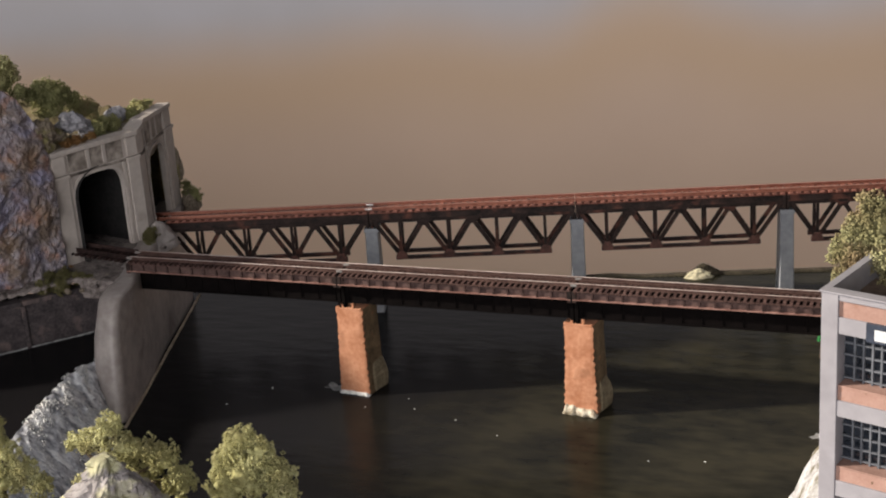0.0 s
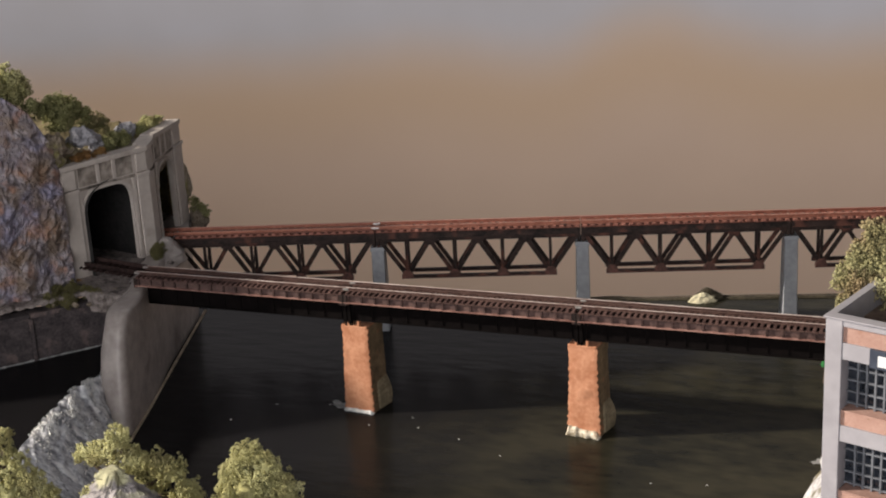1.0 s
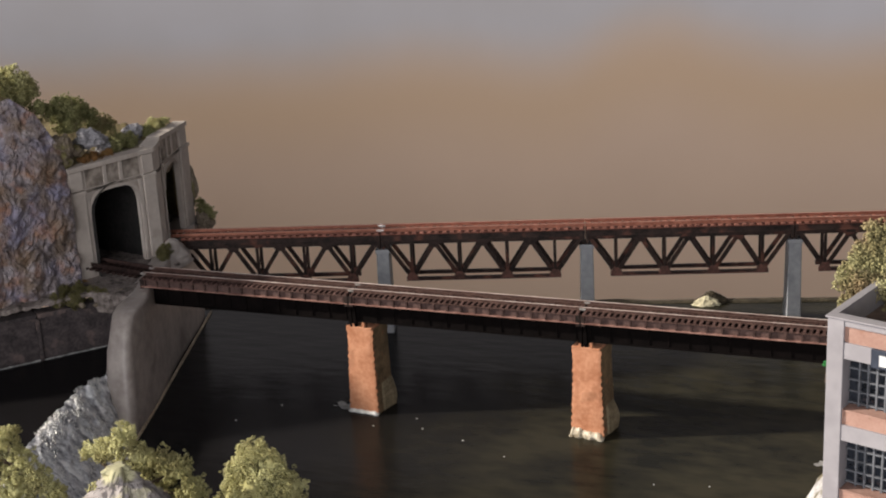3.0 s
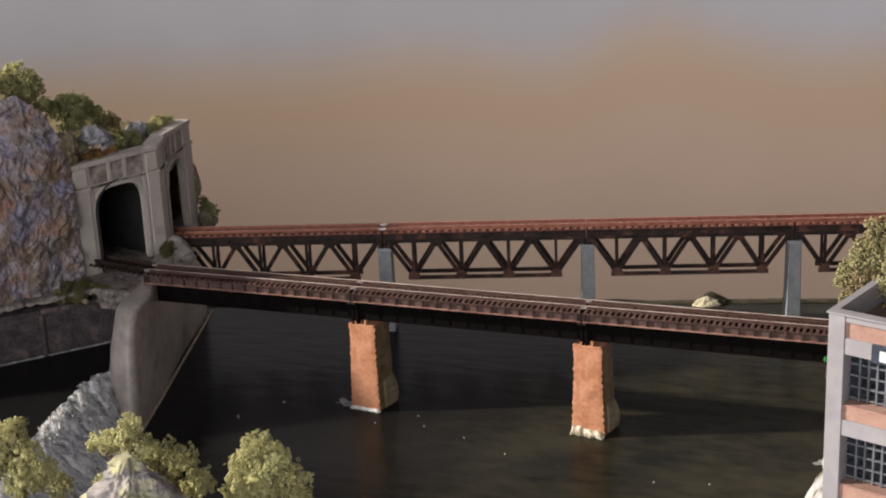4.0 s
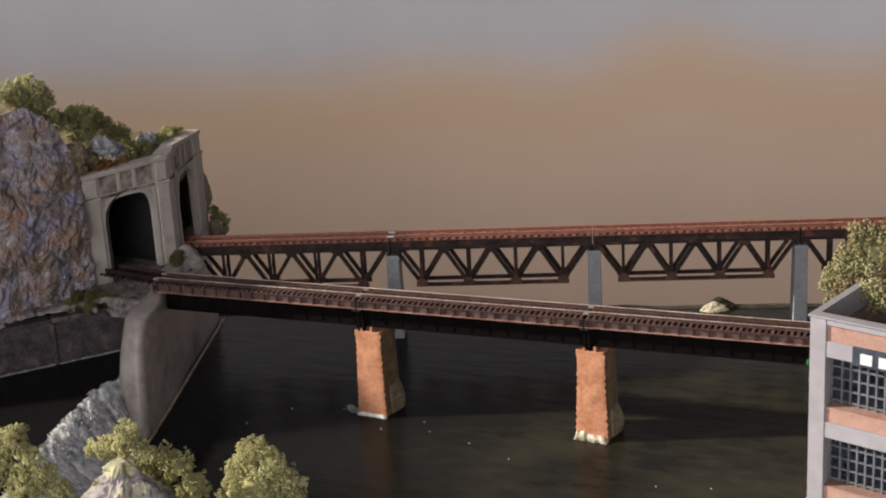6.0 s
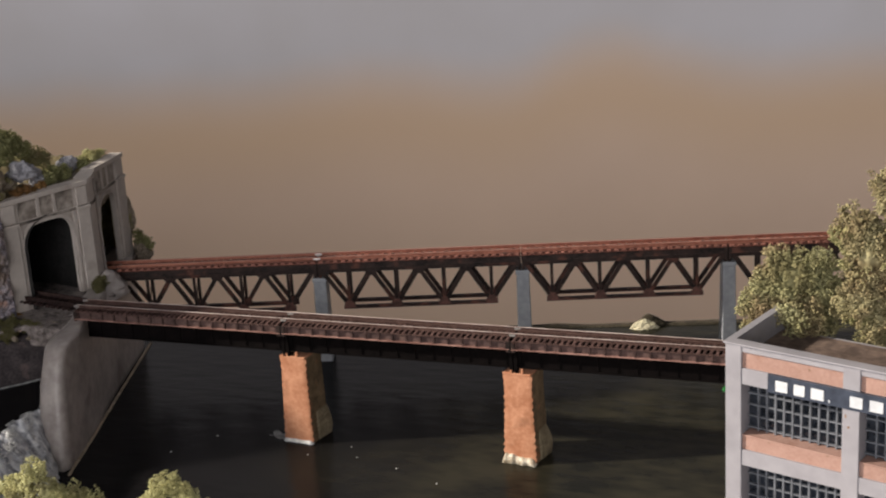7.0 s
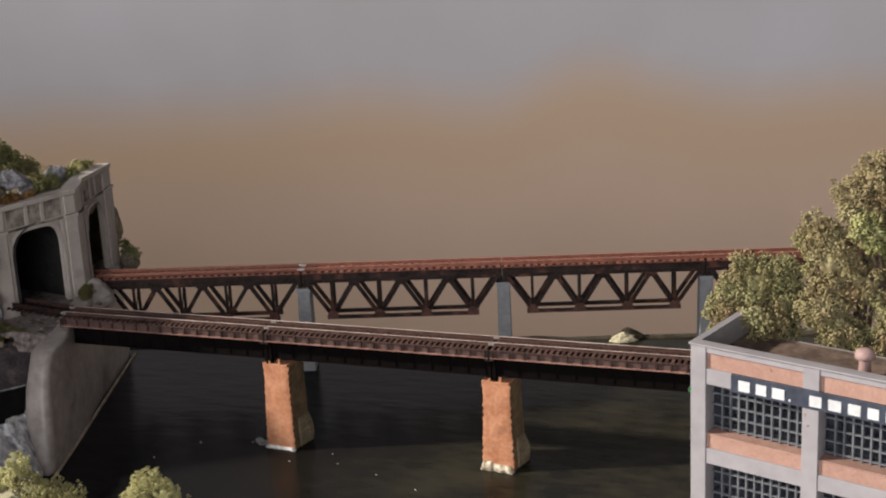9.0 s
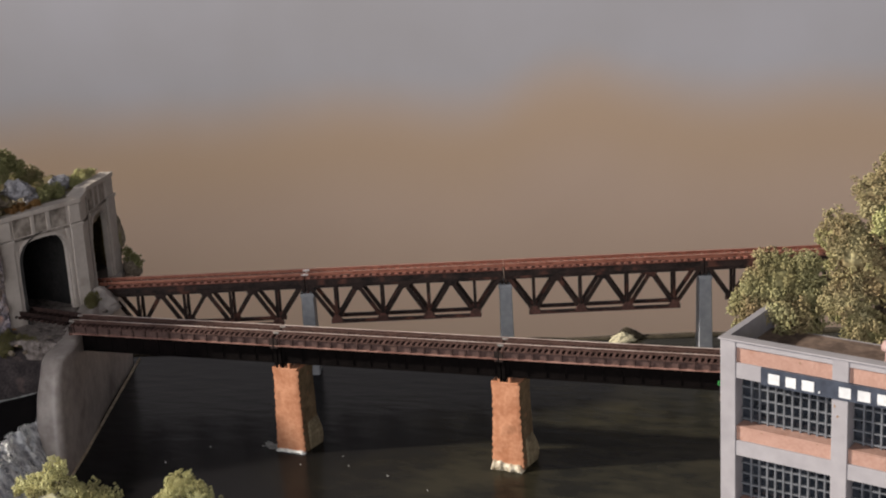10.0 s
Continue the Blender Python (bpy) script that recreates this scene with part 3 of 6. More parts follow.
bm = bmesh.new()
tail = ((-11.5, -2.6), (-13.3, 1.8), (-16.4, 10.9), (-18.5, 10.9), (-14.6, -0.9))
neck = ((-11.5, -2.6), (-13.3, 1.8), (-16.4, 10.9), (-18.5, 10.9), (-13.0, -2.6))
crown = ((-11.9, -1.9), (-13.4, 1.8), (-16.4, 10.9), (-18.5, 10.9), (-12.9, -1.4))
levels = [
    ((-12.6, -7.0), (-10.0, -7.4), -0.6, tail), ((-12.5, -6.9), (-10.05, -7.25), 0.4, tail), ((-12.4, -6.4), (-10.4, -6.65), 2.2, tail), ((-12.36, -5.9), (-10.75, -6.1), 4.0, tail),
    ((-12.34, -5.35), (-10.95, -5.4), 5.4, neck), ((-12.36, -5.05), (-11.05, -5.0), 5.9, neck), ((-12.4, -4.75), (-11.15, -4.6), 6.08, neck), ((-12.45, -4.5), (-11.25, -4.3), 6.14, neck),
    ((-12.55, -3.2), (-11.7, -2.9), 6.27, crown), ((-12.6, -2.2), (-12.1, -2.0), 6.34, crown)]
loft(bm, [[Vector((v.x + 0.03 * fbm((v.x, v.y, z), 0.6), v.y + 0.03 * fbm((v.x, v.y, z + 5), 0.6), z)) for v in rounded([(a[0], a[1], 0), (b[0], b[1], 0)] + [(x, y, 0) for x, y in back], 2, 0.14)] for a, b, z, back in levels])
tagged(part("bridge_abutment", bm, ABUTMENT, smooth=True), "smooth grey plaster bridge abutment with a sloping foot", "abutment", kind="structure")

bm = bmesh.new()
for p, q in (((-9.85, -7.5, 0.02), (-11.35, -3.0, 0.02)), ((-11.35, -3.0, 0.02), (-13.02, 1.7, 0.02)), ((-13.02, 1.7, 0.02), (-16.2, 10.9, 0.02))):
    beam(bm, p, q, 0.15, 0.2)
bmesh.ops.bevel(bm, geom=list(bm.edges), offset=0.05, segments=2, affect="EDGES")
tagged(part("abutment_foot", bm, LIP), "pale plaster lip at the waterline of the abutment", "abutment", kind="structure")

# ledge of ballast and rubble before the portals
bm = bmesh.new()
G = 44
vs = {}
for i in range(G + 1):
    for j in range(G + 1):
        x, y = -20.5 + 9.3 * i / G, -9.0 + 21 * j / G
        vs[i, j] = bm.verts.new((x, y, 6.24 + 0.14 * fbm((x, y, 0), 0.9) + 0.05 * fbm((x, y, 4), 4)))


def on_ledge(x, y):
    # bounded by the retaining wall's line in front and the abutment's top edge
    wall = (x + 18.3) * 0.80 - (y + 7.0) * 0.6
    edge = -12.35 - 0.1 * (y + 5.0) - 0.3 * max(0, y + 1.2) + 0.15 * fbm((x, y, 7), 1.5) if y < 1.8 else -13.5 - 0.33 * (y - 1.8)
    return (wall < -0.15 or (y > -3.0 and wall < 2.4)) and x < edge


for i in range(G):
    for j in range(G):
        q = [vs[i, j], vs[i + 1, j], vs[i + 1, j + 1], vs[i, j + 1]]
        c = sum((v.co for v in q), Vector()) / 4
        if on_ledge(c.x, c.y):
            bm.faces.new(q)
bmesh.ops.delete(bm, geom=[v for v in bm.verts if not v.link_faces], context="VERTS")
rim = bmesh.ops.extrude_edge_only(bm, edges=[e for e in bm.edges if len(e.link_faces) == 1])
for v in rim["geom"]:
    if isinstance(v, bmesh.types.BMVert):
        behind = (v.co.x + 18.3) * 0.80 - (v.co.y + 7.0) * 0.6 < 0.25
        v.co.z = 6.05 if behind else 5.2
tagged(part("ledge_ground", bm, GRAVEL, smooth=True), "ballast and rubble ledge before the tunnel portals", "ground", kind="structure")

# retaining wall over the upper pool, in blocks, coloured dark for its shade
WALL_P, WALL_Q = Vector((-24.0, -13.8, 0)), Vector((-14.3, -1.9, 0))
wall_turn = math.degrees(math.atan2(WALL_Q.y - WALL_P.y, WALL_Q.x - WALL_P.x))
wall_len = (WALL_Q - WALL_P).length
rw = thing("retaining_wall", at(WALL_P.x, WALL_P.y, 0, wall_turn), "stone retaining wall above the pool, coloured dark for its shade", "retaining wall", kind="structure")
cut = [0, 3.6, 7.4, 11.0, wall_len]
for a, b in zip(cut, cut[1:]):
    part("wall_panel", boxed(a + 0.04, b - 0.04, 0, 0.8, 2.2, 5.55, bevel=0.06), DARK_WALL, rw)
    part("coping", boxed(a + 0.02, b - 0.02, -0.1, 0.9, 5.5, 5.75, bevel=0.05), DARK_WALL, rw)
    part("buttress", boxed(b - 0.12, b + 0.10, -0.12, 0.2, 2.2, 5.5, bevel=0.03), DARK_WALL, rw)
bm = bmesh.new()
ring = []
for i in range(41):
    u = wall_len * i / 40
    w = 0.03 + 0.06 * fbm((u, 1, 1), 1.5)
    ring.append([(u, -w - 0.04, 2.98), (u, -0.03, 2.98), (u, -0.03, 3.08 + 0.05 * fbm((u, 5, 5), 2)), (u, -w, 3.04)])
loft(bm, ring)
part("foam_line", bm, THIN_FOAM, rw, "thin white foam along the foot", True)

# upper pool and the white rapids that leave it
sheet("upper_pool", [(-24.0, -13.8), (-14.3, -1.9), (-11.6, -4.6), (-12.3, -6.4), (-12.5, -8.3), (-12.0, -10.3), (-10.9, -14.7), (-9.5, -19.0), (-10, -30), (-45, -40)], 3.0, WATER, "still dark pool held above the river", "pool")
bm = bmesh.new()
crest = [(-12.2, -5.7), (-12.6, -8.2), (-12.1, -10.3), (-10.9, -14.7), (-9.2, -19.5), (-8.5, -26.0)]
foot = [(-11.7, -5.9), (-9.7, -8.6), (-7.6, -11.2), (-5.6, -15.4), (-3.2, -20.0), (-1.5, -26.0)]


def along(line, t):
    k = min(int(t * (len(line) - 1)), len(line) - 2)
    f = t * (len(line) - 1) - k
    return Vector(line[k]).lerp(Vector(line[k + 1]), f)


U, V = 120, 56
grid = []
for i in range(U + 1):
    row = []
    a, b = along(crest, i / U), along(foot, i / U)
    for j in range(V + 1):
        f = j / V
        p = a.lerp(b, f)
        fall = 3.02 - 2.9 * (f ** 1.15)
        g = Vector((p.x * 0.76 + p.y * 0.65 , (p.x * 0.65 - p.y * 0.76) * 0.3, 2.0))
        ripple = 0.30 * (0.5 - abs(fbm(g, 1.0, 5))) + 0.16 * (0.4 - abs(fbm(g, 2.6, 4))) + 0.08 * fbm((p.x, p.y, 3), 3.4, 4)
        row.append(bm.verts.new((p.x + 0.15 * fbm((p.x, p.y, 8), 2), p.y, fall + ripple * min(1, 8 * f + 0.1))))
    grid.append(row)
for i in range(U):
    for j in range(V):
        bm.faces.new((grid[i][j], grid[i + 1][j], grid[i + 1][j + 1], grid[i][j + 1]))
spray = []
rs = random.Random(5)
for _ in range(13000):
    i, j = rs.randrange(U), min(V - 1, int(V * rs.random() ** 1.3))
    if fbm(Vector((grid[i][j].co.x + grid[i][j].co.y, (grid[i][j].co.x - grid[i][j].co.y) * 0.3, 1.0)), 1.6, 4) > 0.05:
        spray.append((grid[i][j].co + Vector((rs.uniform(-0.1, 0.1), rs.uniform(-0.1, 0.1), 0.03))).copy())
tagged(part("rapids", bm, RAPIDS, smooth=True), "white foaming rapids pouring from the upper pool", "rapids", kind="structure")
verts, faces = [], []
for c in spray:
    s = rs.uniform(0.018, 0.055)
    n = len(verts)
    lean = Vector((0.65, -0.7, -0.3)) * rs.uniform(0.6, 3.2)
    for q in ((Vector((rs.uniform(-1, 1), rs.uniform(-1, 1), 0.2)) - lean), Vector((rs.uniform(-1, 1), rs.uniform(-1, 1), 1.0)), Vector((0.5, 0.6, 0.0)), lean + Vector((rs.uniform(-0.5, 0.5), 0, rs.uniform(0, 0.8)))):
        verts.append((c + q * s) * CM)
    faces += [(n, n + 1, n + 2), (n + 1, n + 3, n + 2), (n, n + 2, n + 3), (n, n + 3, n + 1)]
me = bpy.data.meshes.new("spray_flecks")
me.from_pydata(verts, [], faces)
me.materials.append(FOAM)
tagged(new("spray_flecks", me), "white spray flecks on the rapids", "spray", kind="stuff")


# ---- rock cliff and hill over the tunnels ----
def resample(line, n):
    pts = [Vector(p) for p in line]
    out = []
    for i in range(n + 1):
        t = i / n * (len(pts) - 1)
        k = min(int(t), len(pts) - 2)
        out.append(pts[k].lerp(pts[k + 1], t - k))
    return out


bm = bmesh.new()
U, V = 330, 120
base = resample([(-54, -46, 4), (-40, -30, 3.5), (-24.6, -14.2, 5.4), (-18.9, -7.1, 5.7), (-18.3, -5.3, 5.8), (-17.8, -3.6, 5.8), (-17.3, -2.0, 5.8), (-16.95, -0.9, 5.8)], U)
top = resample([(-58, -42, 11), (-46, -26, 12), (-28, -9.3, 15.5), (-20.4, -4.4, 16.8), (-18.9, -2.8, 17.3), (-18.2, -1.7, 16.2), (-17.6, -0.9, 14.3), (-17.3, -0.75, 12.95)], U)
rows = []
for i in range(U + 1):
    row = []
    for j in range(V + 1):
        f = j / V
        p = base[i].lerp(top[i], f)
        keep = min(1.0, (U - i) / 9.0)
        out = Vector((0.72, -0.66, 0.12))
        w = p + Vector((fbm(p, 0.6, 3), fbm(p + Vector((4, 9, 1)), 0.6, 3), fbm(p + Vector((8, 2, 6)), 0.6, 3))) * 0.7
        k = 0.9 * fbm(p, 0.22, 3) + 0.75 * (0.55 - abs(fbm((w.x, w.y, w.z * 0.4), 0.28, 3))) + 0.3 * abs(fbm(w + Vector((30, 0, 0)), 0.8, 3)) + 0.26 * abs(fbm(w + Vector((3, 12, 0)), 1.7, 3)) + 0.10 * fbm(p + Vector((0, 30, 0)), 3.0, 4) + 0.45 * math.sin(math.pi * f)
        row.append(bm.verts.new(p + out * k * keep))
    rows.append(row)
for i in range(U):
    for j in range(V):
        bm.faces.new((rows[i][j], rows[i + 1][j], rows[i + 1][j + 1], rows[i][j + 1]))
tagged(part("rock_cliff", bm, CLIFF), "craggy plaster rock cliff washed grey, blue and rust", "cliff", kind="structure")

bm = bmesh.new()
U, V = 110, 84
front = resample([(-58, -42, 11), (-46, -26, 12), (-28, -9.3, 15.5), (-20.4, -4.4, 16.8), (-18.9, -2.8, 17.3), (-18.2, -1.7, 16.2), (-17.6, -0.9, 14.3), (-17.3, -0.75, 12.95), (-16.4, 1.4, 12.75), (-15.9, 5.1, 12.8), (-16.6, 8.2, 12.85), (-17.4, 10.9, 12.65)], U)
lift = resample([(0, 0, 0), (0, 0, 0), (0.2, 0, 0), (0.0, 0, 0), (0.0, 0, 0), (0.2, 0, 0), (0.7, 0, 0), (0.9, 0, 0), (0.7, 0, 0), (0.3, 0, 0), (0.1, 0, 0), (0.0, 0, 0)], U)
rows = []
for i in range(U + 1):
    row = []
    for j in range(V + 1):
        d = 96.0 * (j / V) ** 1.9
        p = front[i] + Vector((-0.98, 0.22, 0)) * d
        rise = lift[i].x * (1 - math.exp(-d / 2.0)) - max(0, d - 88) ** 1.5 * 0.3
        if i > U * 0.6:                    # the ground falls away behind the portals
            rise -= min(0.7, 0.4 * max(0.0, d - 1.0)) * min(1.0, (i - U * 0.6) / (U * 0.1))
        p.z += rise + min(1, d / 1.0) * (0.55 * fbm(p, 0.45, 4) + 0.12 * fbm(p, 2.2, 3))
        row.append(bm.verts.new(p))
    rows.append(row)
for i in range(U):
    for j in range(V):
        bm.faces.new((rows[i][j], rows[i + 1][j], rows[i + 1][j + 1], rows[i][j + 1]))
edge = [rows[U][j] for j in range(V + 1)]
down = [bm.verts.new((v.co.x + 0.25 * fbm(v.co, 0.8), v.co.y + 0.3 + 0.5 * abs(fbm(v.co, 0.6)), -0.3)) for v in edge]
mid = [bm.verts.new((v.co.x + 0.35 * fbm(v.co, 1.1), v.co.y + 0.25 + 0.6 * abs(fbm(v.co, 0.9)), 7.0)) for v in edge]
for j in range(V):
    bm.faces.new((edge[j], edge[j + 1], mid[j + 1], mid[j]))
    bm.faces.new((mid[j], mid[j + 1], down[j + 1], down[j]))
tagged(part("hill", bm, HILL, smooth=True), "turf and rock hill over the tunnels", "hill", kind="structure")


# ---- foliage ----
def ball_points(rng, n, low=-1.0):
    """n unit vectors spread over a ball's skin, above a height."""
    z = rng.uniform(low, 1, n)
    a = rng.uniform(0, 2 * math.pi, n)
    h = np.sqrt(1 - z * z)
    return np.stack((h * np.cos(a), h * np.sin(a), z), 1)


CRUMB = np.array([(1, 0, 0), (-1, 0, 0), (0, 1, 0), (0, -1, 0), (0, 0, 1), (0, 0, -1)], float)
CRUMB_FACES = np.array([(0, 2, 4), (2, 1, 4), (1, 3, 4), (3, 0, 4), (2, 0, 5), (1, 2, 5), (3, 1, 5), (0, 3, 5)])


def foam_mesh(name, tufts, rng):
    """Clump foliage: many tiny lumpy crumbs (x, y, z, radius) as one mesh."""
    tufts = np.asarray(tufts)
    base, tri = CRUMB, CRUMB_FACES
    m, k = len(tufts), len(base)
    turn = rng.normal(size=(m, 3, 3))
    turn /= np.linalg.norm(turn, axis=2, keepdims=True)
    shape = np.einsum("ij,mjk->mik", base, turn) * rng.uniform(0.6, 1.5, (m, k, 1))
    v = ((tufts[:, None, :3] + shape * tufts[:, None, 3:] * 0.85) * CM).reshape(-1, 3)
    f = (tri[None] + k * np.arange(m)[:, None, None]).reshape(-1)
    me = bpy.data.meshes.new(name)
    me.vertices.add(len(v))
    me.vertices.foreach_set("co", v.ravel())
    me.loops.add(len(f))
    me.loops.foreach_set("vertex_index", f.astype(np.int32))
    me.polygons.add(len(f) // 3)
    me.polygons.foreach_set("loop_start", np.arange(0, len(f), 3, dtype=np.int32))
    me.polygons.foreach_set("use_smooth", np.ones(len(f) // 3, dtype=bool))
    me.update(calc_edges=True)
    return me


def tree(name, x, y, ground, lumps, material, label, category="tree", seed=1, group="", tuft=0.19, ragged=0.14):
    """lumps: (dx, dy, height, radius) from the foot of the trunk; tuft: the usual radius of a tuft."""
    rng = np.random.default_rng(seed)
    t = thing(name, at(x, y, ground), label, category, group)
    tufts, core = [], bmesh.new()
    for dx, dy, h, r in lumps:
        mid = np.array((dx, dy, h - ground))

        def swell(d):
            q = Vector(mid * 0.7 + d * r)
            return 0.86 + 0.30 * fbm(q, 1.1 / r, 3) + 0.12 * fbm(q, 3.2 / r, 2)

        for d in ball_points(rng, int(4.6 * (r / tuft) ** 2) + 6, -0.85):
            q = tuft * rng.uniform(0.6, 1.3)
            k = swell(d) + rng.uniform(-0.13, 0.07)
            if rng.random() < ragged:
                q *= 0.65
                k += rng.uniform(0.05, 0.32)
            hub = mid + d * (r - q * 0.5) * k
            n = 22
            way = ball_points(rng, n) + d * 0.35
            for c, f in zip(hub + way * q * rng.uniform(0.5, 1.0, (n, 1)), rng.uniform(0.2, 0.4, n)):
                tufts.append((*c, q * f))
        got = bmesh.ops.create_icosphere(core, subdivisions=4, radius=1.0)
        for v in got["verts"]:
            d = np.array(v.co[:])
            bump = 0.5 * tuft * fbm(Vector(mid + d * r), 0.7 / tuft, 2)
            v.co = Vector(mid + d * (swell(d) * r * 0.92 - tuft * 1.7 + bump))
    me = foam_mesh("crown", tufts, rng)
    me.materials.append(material)
    crown = new("crown", me)
    crown.parent = t
    part("inner_foam", core, material, t, smooth=True)
    bm = bmesh.new()
    if category == "tree":
        best = max(lumps, key=lambda q: q[2])
        hub = Vector((best[0] * 0.5, best[1] * 0.5, (best[2] - ground) * 0.55))
        rod(bm, (0, 0, -0.3), hub, 0.28, 8, 0.17)
        for dx, dy, h, r in lumps:
            rod(bm, hub, (dx, dy, h - ground), 0.13, 6, 0.04)
        part("trunk", bm, BARK, t)
    else:
        rod(bm, (0, 0, -0.2), (0, 0, (lumps[0][2] - ground)), 0.08, 6, 0.03)
        part("stem", bm, BARK, t)
    return t


# ---- truss bridge ----
def truss_side(parent, y, nodes, joints, zt, zb):
    """One truss: chords, diagonals, verticals and gusset plates, each a part."""
    part("top_chord", beam(bmesh.new(), (joints[0], y, zt), (joints[1], y, zt), 0.16, 0.30), TRUSS, parent)
    part("bottom_chord", beam(bmesh.new(), (nodes[0] - 0.1, y, zb), (nodes[-1] + 0.1, y, zb), 0.17, 0.2), TRUSS, parent)
    part("chord_plate", beam(bmesh.new(), (nodes[0] - 0.1, y, zb - 0.085), (nodes[-1] + 0.1, y, zb - 0.085), 0.24, 0.05), GUSSET, parent, "rusty plate under the chord")
    tops = [joints[0] + 0.25] + [(a + b) / 2 for a, b in zip(nodes, nodes[1:])] + [joints[1] - 0.25]
    for i, u in enumerate(nodes):
        for tt in (tops[i], tops[i + 1]):
            part("diagonal", beam(bmesh.new(), (tt, y, zt - 0.1), (u, y, zb + 0.05), 0.13, 0.24), TRUSS, parent)
        part("vertical", beam(bmesh.new(), (u, y, zb), (u, y, zt), 0.13, 0.17), TRUSS, parent)
        g = prism(bmesh.new(), [(u - 0.36, zb - 0.12), (u + 0.36, zb - 0.12), (u + 0.36, zb + 0.12), (u + 0.16, zb + 0.42), (u - 0.16, zb + 0.42), (u - 0.36, zb + 0.12)], y - 0.1, y + 0.1)
        part("gusset", g, GUSSET, parent)
    for tt in tops[1:-1]:
        g = prism(bmesh.new(), [(tt - 0.42, zt - 0.12), (tt + 0.42, zt - 0.12), (tt + 0.22, zt - 0.4), (tt - 0.22, zt - 0.4)], y - 0.09, y + 0.09)
        part("gusset", g, TRUSS, parent)


def rail_bar(bm, x0, x1, y, z0, h=0.2):
    box(bm, x0, x1, y - 0.05, y + 0.05, z0, z0 + h * 0.3)
    box(bm, x0, x1, y - 0.02, y + 0.02, z0 + h * 0.3, z0 + h * 0.7)
    box(bm, x0, x1, y - 0.04, y + 0.04, z0 + h * 0.7, z0 + h)
    return bm


PERIOD = 12.43
JOINT = 0.08
span = thing("truss_bridge_span", far_m @ at(JOINT, 0, 0), "black steel deck truss span carrying rusty red track", "bridge span", "truss bridge")
NODES = [1.84, 4.75, 7.66, 10.57]
TW, TZT, TZB = 1.2, 5.94, 3.53             # between the trusses; heights of the chords
truss_side(span, 0.0, NODES, (0.05, PERIOD - 0.05), TZT, TZB)
truss_side(span, TW, NODES, (0.05, PERIOD - 0.05), TZT, TZB)
for u in NODES:
    part("floor_beam", beam(bmesh.new(), (u, 0, TZB), (u, TW, TZB), 0.16, 0.14), TRUSS, span)
    part("sway_brace", beam(bmesh.new(), (u, 0, TZB + 0.1), (u, TW, TZT - 0.1), 0.05, 0.05), TRUSS, span)
part("stringer", box(box(boxed(0.04, PERIOD - 0.04, 0.12, 0.24, 6.0, 6.38), 0.04, PERIOD - 0.04, 0.96, 1.08, 6.0, 6.38), 0.04, PERIOD - 0.04, 0.0, TW, 6.02, 6.12), TRUSS, span)
part("fascia", box(boxed(0.04, PERIOD - 0.04, -0.13, -0.05, 6.04, 6.36), 0.04, PERIOD - 0.04, -0.16, -0.02, 6.02, 6.08), TRUSS, span)
part("fascia", boxed(0.04, PERIOD - 0.04, TW + 0.05, TW + 0.13, 6.04, 6.38), TRUSS, span)
part("deck", boxed(0.03, PERIOD - 0.03, -0.08, TW + 0.08, 6.38, 6.46), RUST_DECK, span, "rusty red deck")
for y in (0.15, 1.05):
    rail = part("rail", rail_bar(bmesh.new(), 0.01, PERIOD - 0.01, y, 6.56, 0.18), RUST_RAIL, span)
    part("rail_head", boxed(0.01, PERIOD - 0.01, y - 0.035, y + 0.035, 6.739, 6.752), WORN_RED, rail, "worn reddish rail head")
for y in (-0.02, TW + 0.02):
    part("guard_timber", boxed(0.03, PERIOD - 0.03, y - 0.045, y + 0.045, 6.56, 6.61), RUST_DECK, span)
tie = part("tie", boxed(-0.12, 0.12, -0.16, TW + 0.16, 6.44, 6.56, bevel=0.015), RUST_TIE, span, m=at(0.25, 0, 0))
for k in range(1, 27):
    again(tie, at(0.25 + k * 0.46, 0, 0))
for x in (0.12, PERIOD - 0.12):
    part("end_plate", boxed(x - 0.1, x + 0.1, -0.15, TW + 0.15, 5.62, 6.38, bevel=0.02), TRUSS, span)
    part("bearing", boxed(x - 0.09, x + 0.09, 0.1, TW - 0.1, 5.42, 5.64), TRUSS, span)
for k in (-2, -1, 1, 2):
    copy_thing(span, far_m @ at(JOINT + k * PERIOD, 0, 0))

for k in (-1, 0, 1, 2):
    p = thing("truss_bridge_pier", far_m @ at(JOINT + 0.06 + k * PERIOD, 0, 0), "tall slim grey plastic pier under the truss bridge", "bridge pier", "truss bridge piers")
    bm = bmesh.new()
    loft(bm, [[(-0.46, -0.08, -0.4), (0.44, -0.08, -0.4), (0.44, TW + 0.2, -0.4), (-0.46, TW + 0.2, -0.4)], [(-0.37, 0.0, 5.2), (0.40, 0.0, 5.2), (0.40, TW + 0.1, 5.2), (-0.37, TW + 0.1, 5.2)]])
    bmesh.ops.bevel(bm, geom=list(bm.edges), offset=0.05, segments=1, affect="EDGES")
    part("shaft", bm, GREY_POST, p)
    part("cap", boxed(-0.43, 0.45, -0.04, TW + 0.14, 5.18, 5.43, bevel=0.04), GREY_POST, p)
for y in (0.15, 1.05):
    tagged(part("rail_joiner", box(boxed(-0.22, 0.22, y - 0.07, y + 0.07, 6.58, 6.70, bevel=0.02), -0.07, 0.07, y - 0.1, y + 0.1, 6.56, 6.64), BRIGHT_METAL, m=far_m @ at(JOINT - PERIOD, 0, 0)), "bright nickel rail joiner on the truss bridge", "rail joiner", "rail joiners")


